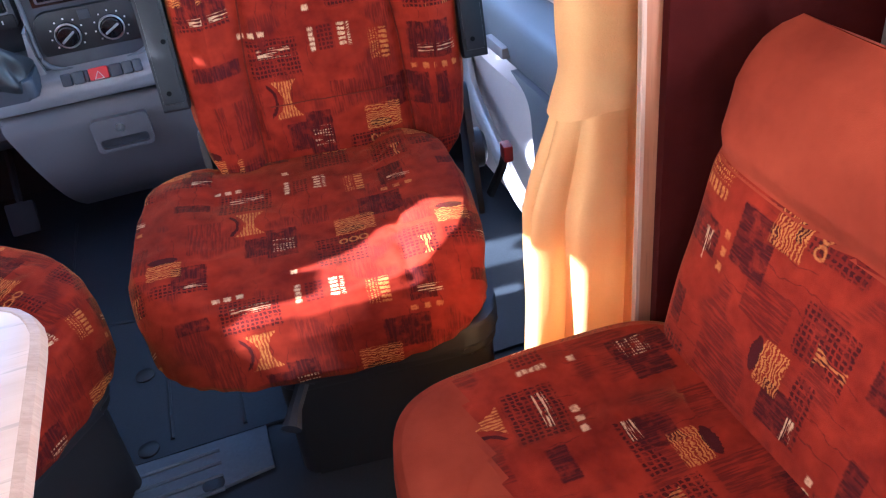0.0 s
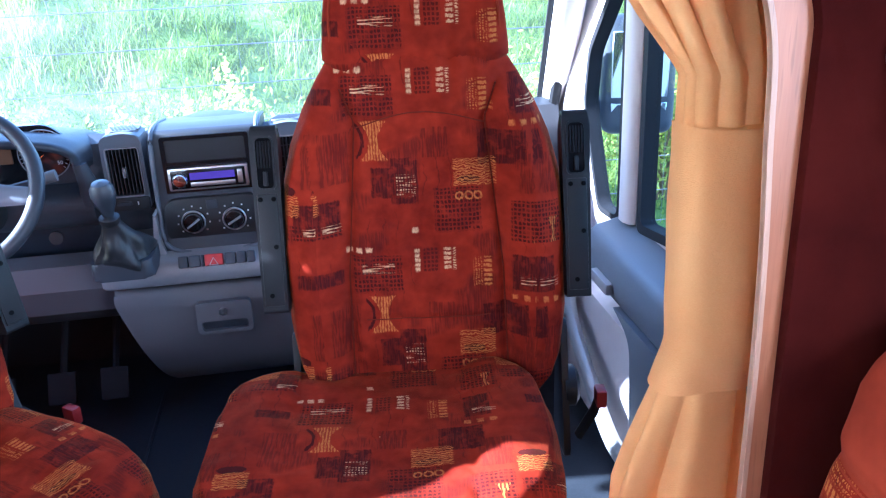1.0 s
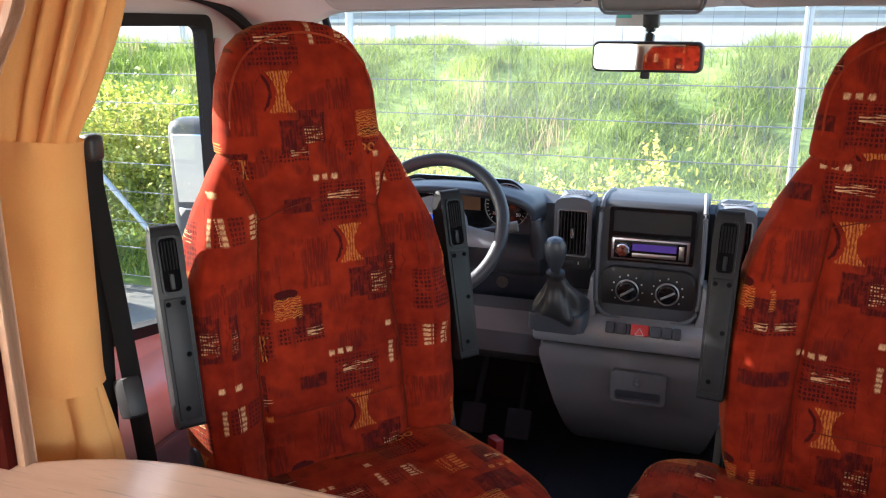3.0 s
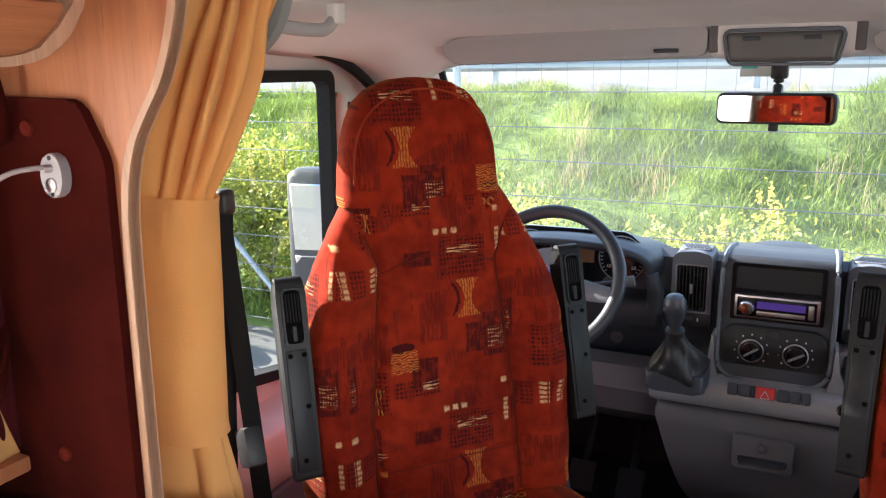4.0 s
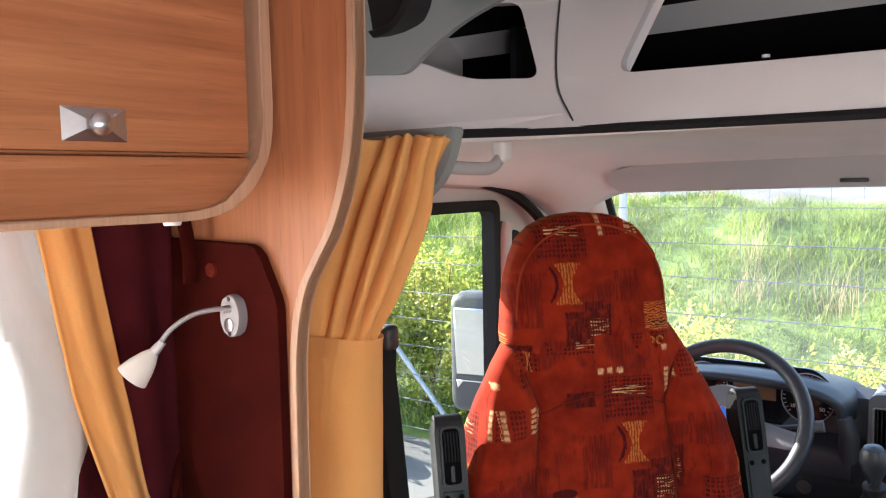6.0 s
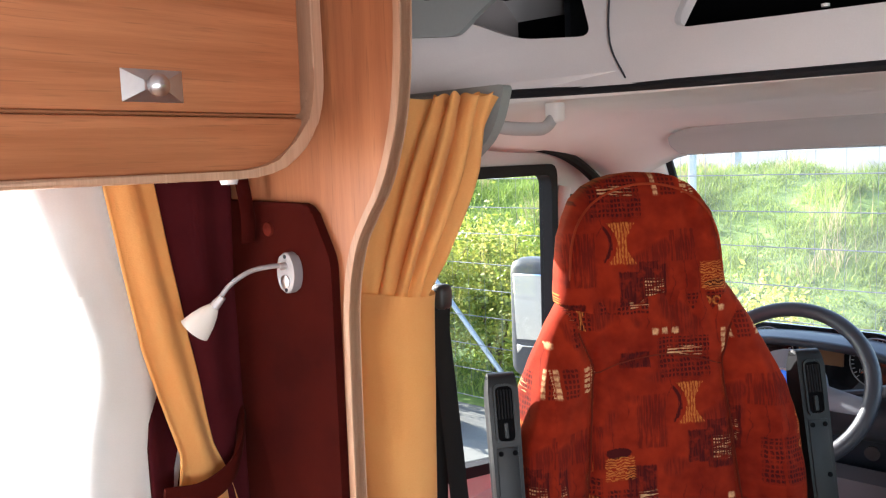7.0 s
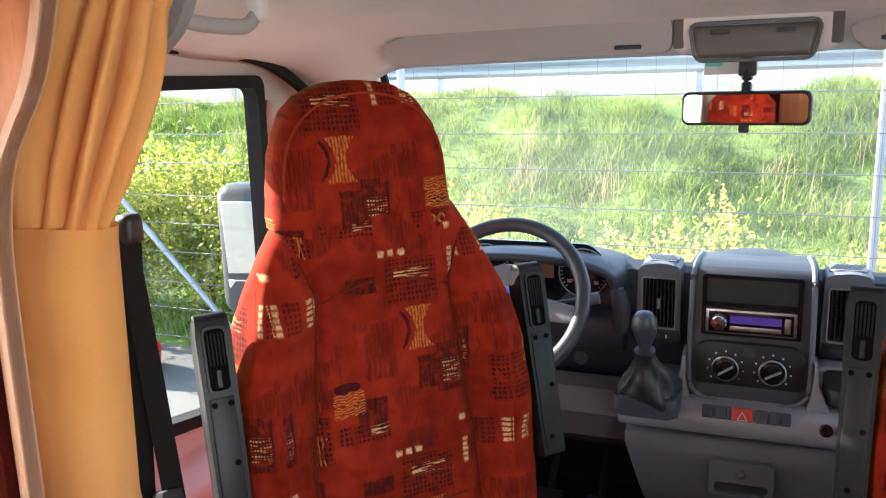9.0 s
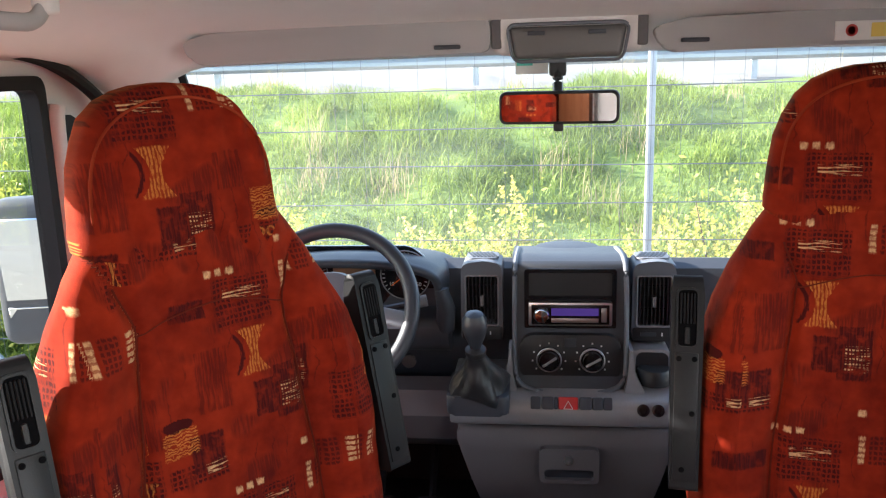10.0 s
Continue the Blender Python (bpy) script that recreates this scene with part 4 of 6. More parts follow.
def dashboard():
    d = thing("dashboard", "dark grey moulded dashboard with silver trim", "dashboard", (0, 1.8, 0.0))
    prof = [(2.2, 0.715), (2.0, 0.775), (1.80, 0.842), (1.72, 0.860), (1.675, 0.845), (1.655, 0.80), (1.65, 0.72), (1.66, 0.64), (1.72, 0.56), (1.80, 0.50), (2.2, 0.46)]

    def skin(i, j):
        x = -0.97 + 1.94 * i
        f = j * (len(prof) - 1)
        y, z = lerp(f, range(len(prof)), [p[0] for p in prof]), lerp(f, range(len(prof)), [p[1] for p in prof])
        k = step(0.42, 0.97, abs(x))
        return (x, y + 0.24 * k * step(2.2, 1.75, y), z - 0.035 * k)

    part("upper_body", sheet(60, 40, skin), M_DASH, d, angle=30)
    # pale lower halves
    low = [(1.80, 0.50), (1.655, 0.575), (1.60, 0.56), (1.585, 0.50), (1.61, 0.43), (1.70, 0.37), (1.9, 0.36), (1.9, 0.50)]
    part("knee_panel", prism(low, "x", -0.92, -0.255, 0.012), M_DASHL, d, "pale grey knee panel", angle=30)
    part("glove_panel", prism([(1.80, 0.50), (1.64, 0.60), (1.60, 0.58), (1.58, 0.48), (1.60, 0.38), (1.72, 0.32), (1.9, 0.36), (1.9, 0.50)], "x", 0.225, 0.92, 0.012), M_DASHL, d, "pale grey glove panel", angle=30)
    # top pad and speaker hump
    part("top_hump", lathe([(0.085, 0), (0.08, 0.007), (0.05, 0.011), (0.0005, 0.012)], (-0.005, 1.78, 0.866), "z", 32), M_DASH, d)
    # centre stack
    xc = -0.006
    half = 0.130
    body = prism(rounded([(1.80, 0.872), (1.62, 0.892), (1.563, 0.882), (1.545, 0.72), (1.520, 0.60), (1.80, 0.56)], [0, 0.04, 0.02, 0.02, 0, 0]), "x", xc - half, xc + half, 0.01)
    st = part("centre_panel", body, M_DASH, d)
    for s in (-1, 1):
        rail = smooth_path([(xc + s * (half - 0.012), 1.76, 0.876), (xc + s * (half - 0.010), 1.64, 0.888), (xc + s * (half - 0.008), 1.566, 0.876), (xc + s * (half - 0.006), 1.546, 0.80), (xc + s * (half - 0.006), 1.537, 0.71), (xc + s * (half - 0.012), 1.521, 0.625), (xc + s * (half - 0.06), 1.515, 0.598), (xc, 1.513, 0.595)], 6)
        part("rail", tube(rail, 0.0055, 8), M_HUB, st, "grey trim rail")
        part("flare", prism(rounded([(xc + s * 0.118, 0.600), (xc + s * 0.165, 0.600), (xc + s * 0.142, 0.645), (xc + s * 0.136, 0.700), (xc + s * 0.131, 0.700), (xc + s * 0.128, 0.635)], 0.006), "y", 1.508, 1.575, 0.004), M_SILV, st, "silver flank of the console")
    def front(z):
        return lerp(z, [0.60, 0.72, 0.885], [1.520, 1.545, 1.563])
    # open slot above the radio
    y0 = front(0.83) - 0.010
    rot = turn(-6, 0, 0)
    bez = plate(rrect(xc - 0.102, xc + 0.102, 0.735, 0.875, 0.008), [rrect(xc - 0.092, xc + 0.092, 0.810, 0.866, 0.005), rrect(xc - 0.093, xc + 0.093, 0.743, 0.803, 0.004)], "y", y0, y0 + 0.008)
    part("bezel", bez, M_GLOSS, st)
    part("slot", box(xc - 0.093, xc + 0.093, y0 + 0.004, y0 + 0.007, 0.806, 0.868), M_BLACK, st, "empty black slot")
    part("slot_shelf", box(xc - 0.09, xc + 0.09, y0 - 0.002, y0 + 0.006, 0.808, 0.813), M_GLOSS, st)
    rd = part("radio", box(xc - 0.0925, xc + 0.0925, y0 - 0.012, y0 + 0.006, 0.746, 0.801, 0.004), M_SATIN, st, "chrome-edged car radio")
    part("face", box(xc - 0.086, xc + 0.086, y0 - 0.0150, y0 - 0.0115, 0.751, 0.796, 0.002), M_GLOSS, rd)
    part("display", box(xc - 0.042, xc + 0.062, y0 - 0.0165, y0 - 0.0145, 0.772, 0.789), M_DISPLAY, rd, "violet lit display")
    part("button_row", box(xc - 0.042, xc + 0.062, y0 - 0.0168, y0 - 0.0148, 0.756, 0.766, 0.001), M_SATIN, rd)
    part("knob", lathe([(0.0175, 0), (0.0175, 0.012), (0.014, 0.017), (0.0005, 0.018)], (xc - 0.064, y0 - 0.013, 0.774), "y", 24), M_CHROME, rd, "round chrome knob")
    part("eject_button", box(xc + 0.068, xc + 0.080, y0 - 0.017, y0 - 0.014, 0.757, 0.79, 0.002), M_SATIN, rd)
    # climate panel
    yc = front(0.675) - 0.009
    cp = part("climate_panel", prism(rrect(xc - 0.112, xc + 0.112, 0.612, 0.728, 0.03, 5), "y", yc, yc + 0.03, 0.004), M_BLACK, st, "black heater control panel")
    for x in (-0.053, 0.043):
        part("heater_knob", lathe([(0.029, 0), (0.029, 0.006), (0.023, 0.008), (0.021, 0.022), (0.0005, 0.024)], (x, yc - 0.001, 0.672), "y", 32), M_GLOSS, cp)
        part("heater_ring", tube([(x + 0.0265 * math.cos(q), yc - 0.009, 0.672 + 0.0265 * math.sin(q)) for q in (2 * math.pi * i / 28 for i in range(28))], 0.0024, 6, True), M_SATIN, cp, "silver ring")
        part("pointer", box(x - 0.0025, x + 0.0025, yc - 0.028, yc - 0.02, 0.655, 0.692, 0.001, 1, rot=turn(0, 55 if x < 0 else 60, 0), about=(x, yc - 0.024, 0.672)), M_SILV, cp)
        bm = bmesh.new()
        for i in range(9):
            q = radians(-40 + 32.5 * i)
            cx, cz = x + 0.037 * math.cos(q), 0.672 + 0.037 * math.sin(q)
            box(cx - 0.0018, cx + 0.0018, yc - 0.0012, yc + 0.002, cz - 0.0018, cz + 0.0018, bm=bm)
        part("scale_marks", bm, M_WHITE, cp, smooth=False)
    part("blank_button", box(xc - 0.013, xc + 0.013, yc - 0.003, yc + 0.004, 0.700, 0.722, 0.002), M_DASH, cp)
    # vents beside the stack
    for s in (-1, 1):
        xv = -0.208 if s < 0 else 0.186
        yv = 1.605
        v = part("vent", plate(rounded([(xv - 0.050, 0.69), (xv + 0.050, 0.69), (xv + 0.048, 0.868), (xv + 0.02, 0.882), (xv - 0.048, 0.872)], [0.012, 0.012, 0.02, 0.03, 0.02]),
                 [rrect(xv - 0.036, xv + 0.036, 0.727, 0.842, 0.005)], "y", yv, yv + 0.10), M_HUB, d, "grey-framed air vent with a silver edge")
        part("edge", tube([(x, yv - 0.001, z) for x, z in rrect(xv - 0.0385, xv + 0.0385, 0.7245, 0.8445, 0.007)], 0.0022, 6, True), M_SILV, v, "silver edge")
        part("well", box(xv - 0.037, xv + 0.037, yv + 0.04, yv + 0.045, 0.725, 0.844), M_BLACK, v)
        for i in range(8):
            x = xv - 0.0305 + 0.0087 * i
            part("slat", box(x - 0.0011, x + 0.0011, yv + 0.002, yv + 0.028, 0.728, 0.841), M_VENTS, v)
        for i in range(3):
            z = 0.757 + 0.028 * i
            part("cross_slat", box(xv - 0.036, xv + 0.036, yv + 0.028, yv + 0.036, z - 0.0012, z + 0.0012), M_VENTS, v)
        part("tab", box(xv - 0.004, xv + 0.004, yv - 0.008, yv + 0.006, 0.772, 0.797, 0.002), M_SILV, v)
        lo = part("lower_face", box(xv - 0.048, xv + 0.048, yv - 0.004, yv + 0.05, 0.688, 0.722, 0.006), M_BLACK, v)
        part("thumb_wheel", box(xv - 0.03, xv + 0.006, yv - 0.009, yv, 0.703, 0.712, 0.002), M_DASH, v)
        part("mark", box(xv + 0.018, xv + 0.021, yv - 0.006, yv - 0.003, 0.703, 0.711), M_WHITE, v)
        g = part("top_grille", prism(rrect(xv - 0.038, xv + 0.038, yv + 0.03, yv + 0.10, 0.015), "z", 0.868, 0.8795, 0.004), M_HUB, v)
        for i in range(7):
            x = xv - 0.027 + 0.009 * i
            part("grille_slot", box(x - 0.0028, x + 0.0028, yv + 0.04, yv + 0.09, 0.8765, 0.8805, rot=turn(0, 0, -20 * s)), M_BLACK, g)
    # console below, with button row
    con = prism(rounded([(1.80, 0.615), (1.535, 0.61), (1.478, 0.588), (1.468, 0.56), (1.478, 0.53), (1.80, 0.52)], [0, 0.03, 0.012, 0.012, 0.01, 0]), "x", -0.275, 0.215, 0.012)
    c = part("console", con, M_SILV, d, "silver-grey console shelf")
    for x, w, m_, nm in ((-0.083, 0.011, M_DASH, "left_button"), (-0.056, 0.013, M_DASH, "lamp_button"), (-0.0385, 0.004, M_DASH, "gap"), (-0.012, 0.0215, M_REDP, "hazard_button"), (0.026, 0.013, M_DASH, "lock_button"), (0.052, 0.011, M_DASH, "key_button"), (0.074, 0.0095, M_DASH, "end_button")):
        part(nm, box(x - w, x + w, 1.458, 1.478, 0.5765, 0.6045, 0.004, rot=turn(-22, 0, 0)), m_, c)
    bm = bmesh.new()
    tri = [(-0.022, 0.583), (-0.002, 0.583), (-0.012, 0.599)]
    for a, b in zip(tri, tri[1:] + tri[:1]):
        tube([(a[0], 1.4565 - (a[1] - 0.59) * -0.4, a[1]), (b[0], 1.4565 - (b[1] - 0.59) * -0.4, b[1])], 0.0008, 4, bm=bm)
    part("hazard_mark", bm, M_PAPER, c, smooth=False)
    # pocket with sockets at the passenger's side
    pk = part("side_pocket", prism(rrect(0.130, 0.222, 0.60, 0.685, 0.02), "y", 1.56, 1.64, 0.004), M_SILV, d)
    part("pocket_hole", prism(rrect(0.143, 0.215, 0.618, 0.678, 0.015), "y", 1.557, 1.561), M_BLACK, pk)
    part("ashtray", lathe([(0.036, 0), (0.038, 0.03), (0.034, 0.036), (0.0005, 0.037)], (0.182, 1.545, 0.612), "z", 24), M_BLACK, d, "black ashtray pot")
    for x in (0.150, 0.182):
        part("socket", lathe([(0.0125, 0), (0.0135, 0.012), (0.009, 0.013), (0.008, 0.004), (0.0005, 0.004)], (x, 1.474, 0.575), rot=turn(70, 0, 0), n=20), M_GLOSS, d, "12 volt socket")
    # lower drawer
    dr = prism(rounded([(1.78, 0.515), (1.50, 0.518), (1.488, 0.48), (1.505, 0.36), (1.56, 0.25), (1.66, 0.18), (1.9, 0.17)], [0, 0.012, 0.02, 0.06, 0.06, 0.03, 0]), "x", -0.262, 0.222, 0.02)
    low = part("lower_console", dr, M_DASHL, d, "pale grey lower console", angle=30)
    for v in low.data.vertices:
        if v.co.z < 0.49:
            v.co.x *= 1 - 0.35 * (0.49 - v.co.z) / 0.32
    hd = plate(rrect(-0.075, 0.058, 0.395, 0.478, 0.012), [rrect(-0.064, 0.047, 0.402, 0.428, 0.008)], "y", 1.472, 1.492)
    h = part("drawer_handle", hd, M_DASHL, d, "moulded drawer handle")
    # recess floor is coloured darker than the handle to paint its shade
    part("recess", box(-0.064, 0.047, 1.487, 1.4905, 0.402, 0.428), M_DASH, h)
    part("lock", lathe([(0.010, 0), (0.010, 0.003), (0.004, 0.004), (0.0005, 0.002)], (-0.01, 1.472, 0.452), "y", 16), M_SATIN, h)


dashboard()


def gear_lever():
    g = thing("gear_lever", "black gear lever with a creased leather gaiter", "gear lever", (-0.205, 1.44, 0.60))
    part("plinth", prism(rounded([(-0.275, 1.40), (-0.14, 1.40), (-0.14, 1.56), (-0.275, 1.56)], 0.02), "z", 0.585, 0.63, 0.01), M_DASH, g)

    def skin(i, j):
        q = 2 * math.pi * i
        k = 1 - j
        r = lerp(j, [0, 0.15, 0.45, 0.75, 1.0], [0.064, 0.063, 0.047, 0.029, 0.017])
        fold = 1 + (0.13 * math.sin(4 * q + 3 * j) + 0.05 * math.sin(9 * q - 6 * j)) * math.sin(math.pi * min(1, j * 1.05 + 0.08))
        ex = 0.75
        c, s = math.cos(q), math.sin(q)
        x = math.copysign(abs(c) ** ex, c) * r * fold
        y = math.copysign(abs(s) ** ex, s) * r * fold * (1.05 + 0.25 * k)
        return (-0.207 + x, 1.475 - 0.085 * j + y, 0.615 + 0.118 * j + 0.012 * math.sin(3 * q + 1) * k)

    part("gaiter", sheet(48, 20, skin, wrap=True), M_LEATHER, g, "creased black leather gaiter")
    part("collar", lathe([(0.019, 0), (0.022, 0.006), (0.022, 0.016), (0.014, 0.022)], (-0.207, 1.388, 0.728), rot=turn(14, 0, 0)), M_BLACK, g)
    part("knob", lathe([(0.012, 0), (0.0135, 0.012), (0.021, 0.030), (0.0265, 0.052), (0.0255, 0.07), (0.018, 0.083), (0.0005, 0.088)], (-0.207, 1.385, 0.745), rot=turn(14, 0, 0)), M_WHEEL, g, "rounded dark gear knob")


gear_lever()


def cluster():
    c = thing("instrument_cluster", "hooded instrument cluster with round dials", "instrument panel", (-0.52, 1.66, 0.75))

    def hood(i, j):
        q = math.pi * i
        w, h = lerp(j, [0, 0.5, 1], [0.225, 0.238, 0.25]), lerp(j, [0, 0.25, 1], [0.098, 0.104, 0.08])
        x = -0.525 + math.cos(q) * w
        z = 0.800 + math.sin(q) ** 0.5 * h
        return (x, 1.52 + 0.26 * j + 0.05 * (1 - math.sin(q)) * (1 - j), z)

    o = part("hood", sheet(60, 12, hood), M_DASH, c, angle=60)
    m = o.modifiers.new("thick", "SOLIDIFY")
    m.thickness, m.offset = 0.015, 1.0
    part("backplate", prism(rounded([(-0.73, 0.74), (-0.32, 0.74), (-0.32, 0.855), (-0.38, 0.905), (-0.67, 0.905), (-0.73, 0.855)], 0.02), "y", 1.655, 1.665), M_GLOSS, c)
    part("cowl", prism(rounded([(1.70, 0.66), (1.60, 0.655), (1.565, 0.70), (1.575, 0.745), (1.62, 0.758), (1.70, 0.757)], [0, 0.03, 0.03, 0.02, 0.02, 0]), "x", -0.765, -0.285, 0.012, 3), M_DASH, c)
    for sx in (-1, 1):
        part("cheek", tube([(-0.525 + sx * 0.231, 1.59, 0.72), (-0.525 + sx * 0.236, 1.575, 0.775), (-0.525 + sx * 0.226, 1.575, 0.82)], [0.022, 0.022, 0.016], 12), M_DASH, c)
    for x, vals in ((-0.645, ("20", "40", "60", "80", "100", "120", "140", "160")), (-0.395, ("50", "40", "30", "20", "10"))):
        dl = part("dial", lathe([(0.060, 0), (0.060, 0.004), (0.056, 0.005), (0.0005, 0.005)], (x, 1.655, 0.834), "y", 36), M_GLOSS, c)
        part("dial_ring", tube([(x + 0.060 * math.cos(q), 1.650, 0.834 + 0.060 * math.sin(q)) for q in (2 * math.pi * i / 36 for i in range(36))], 0.0016, 5, True), M_SILV, c)
        bm = bmesh.new()
        n = 24
        for i in range(n + 1):
            q = radians(220 - 260 * i / n)
            a, b = (0.050, 0.056)
            tube([(x + a * math.cos(q), 1.6485, 0.834 + a * math.sin(q)), (x + b * math.cos(q), 1.6485, 0.834 + b * math.sin(q))], 0.0007, 4, bm=bm)
        part("dial_marks", bm, M_WHITE, c, smooth=False)
        part("needle", tube([(x, 1.645, 0.834), (x - 0.033, 1.645, 0.809)], 0.0014, 5), M_ORANGE, c)
        for i, tx in enumerate(vals):
            q = radians(215 - (250 if len(vals) > 5 else -250) * i / (len(vals) - 1)) if len(vals) > 5 else radians(-35 + 62 * i)
            cu = bpy.data.curves.new("figure", "FONT")
            cu.body, cu.size, cu.align_x, cu.align_y = tx, 0.013, "CENTER", "CENTER"
            to = bpy.data.objects.new("figure", cu)
            me = bpy.data.meshes.new_from_object(to)
            me.transform(Matrix.Translation((x + 0.040 * math.cos(q), 1.6482, 0.834 + 0.040 * math.sin(q))) @ turn(90, 0, 0).to_4x4())
            bpy.data.objects.remove(to)
            part("figure", me, M_WHITE, c, smooth=False)
    part("display", box(-0.572, -0.468, 1.648, 1.654, 0.816, 0.866, 0.002), M_AMBER, c, "unlit amber display")


cluster()


def steering_wheel():
    w = thing("steering_wheel", "dark grey four-spoke steering wheel with a round badge", "steering wheel", (-0.515, 1.38, 0.83))
    e = radians(33)
    up, nr = Vector((0, math.sin(e), math.cos(e))), Vector((0, -math.cos(e), math.sin(e)))
    c = Vector((-0.515, 1.38, 0.83))
    X = Vector((1, 0, 0))
    ring = [c + X * (0.178 * math.cos(q)) + up * (0.178 * math.sin(q)) for q in (2 * math.pi * i / 72 for i in range(72))]
    part("rim", tube(ring, 0.0165, 14, True), M_WHEEL, w)
    for q, r0 in ((-8, 0.03), (188, 0.03), (-62, 0.024), (242, 0.024)):
        d = X * math.cos(radians(q)) + up * math.sin(radians(q))
        part("spoke", tube([c + d * 0.05 - nr * 0.014, c + d * 0.11 - nr * 0.010, c + d * 0.172], [r0, r0 * 0.8, r0 * 0.62], 10, flat=0.4, side=tuple(d.cross(nr))), M_HUB, w)
    rot = Matrix((X, up, nr)).transposed()
    bm = lathe([(0.085, -0.035), (0.088, -0.015), (0.080, 0.004), (0.055, 0.014), (0.0005, 0.018)], c, rot=rot)
    part("airbag_cover", bm, M_HUB, w)
    b = part("badge", lathe([(0.031, 0.010), (0.031, 0.018), (0.027, 0.020), (0.0005, 0.021)], c, rot=rot), M_CHROME, w, "round chrome badge")
    part("badge_field", lathe([(0.025, 0.019), (0.025, 0.0222), (0.0005, 0.0228)], c, rot=rot), M_BLUE, b, "blue badge field")
    part("column", tube([c - nr * 0.02, c - nr * 0.20], 0.045, 14), M_BLACK, w)
    for s in (-1, 1):
        part("stalk", tube([c - nr * 0.055 + X * s * 0.04, c - nr * 0.055 + X * s * 0.17 + up * 0.03], [0.009, 0.0075], 8), M_DASH, w)
        part("stalk_end", tube([c - nr * 0.055 + X * s * 0.165 + up * 0.029, c - nr * 0.055 + X * s * 0.200 + up * 0.037], 0.0135, 10), M_DASHL, w)
    part("ignition", lathe([(0.016, 0), (0.016, 0.01), (0.0005, 0.011)], (-0.375, 1.55, 0.655), "y", 18), M_BLACK, w, "ignition lock")


steering_wheel()


def pedal(x):
    p = thing("pedal", "black rubber pedal under the dashboard", "pedal", (x, 1.75, 0.0), group="pedals under the dashboard")
    part("pad", box(x - 0.038, x + 0.038, 1.70, 1.72, 0.12, 0.21, 0.008, rot=turn(-30, 0, 0)), M_RUBBER, p)
    part("arm", tube([(x, 1.72, 0.17), (x, 1.85, 0.30), (x, 2.0, 0.46)], 0.010, 6), M_RUBBER, p)


for _x in (-0.66, -0.50, -0.36):
    pedal(_x)

# ---- swivelled cab seats ----
ZS = [0.46, 0.49, 0.53, 0.60, 0.75, 0.86, 0.94, 1.00, 1.05, 1.09, 1.14]
WS = [0.215, 0.245, 0.262, 0.270, 0.272, 0.262, 0.240, 0.214, 0.186, 0.160, 0.125]


def back_line(z):
    """How far the front of the back lies behind the hinge line."""
    return 0.015 + 0.115 * (z - 0.55)


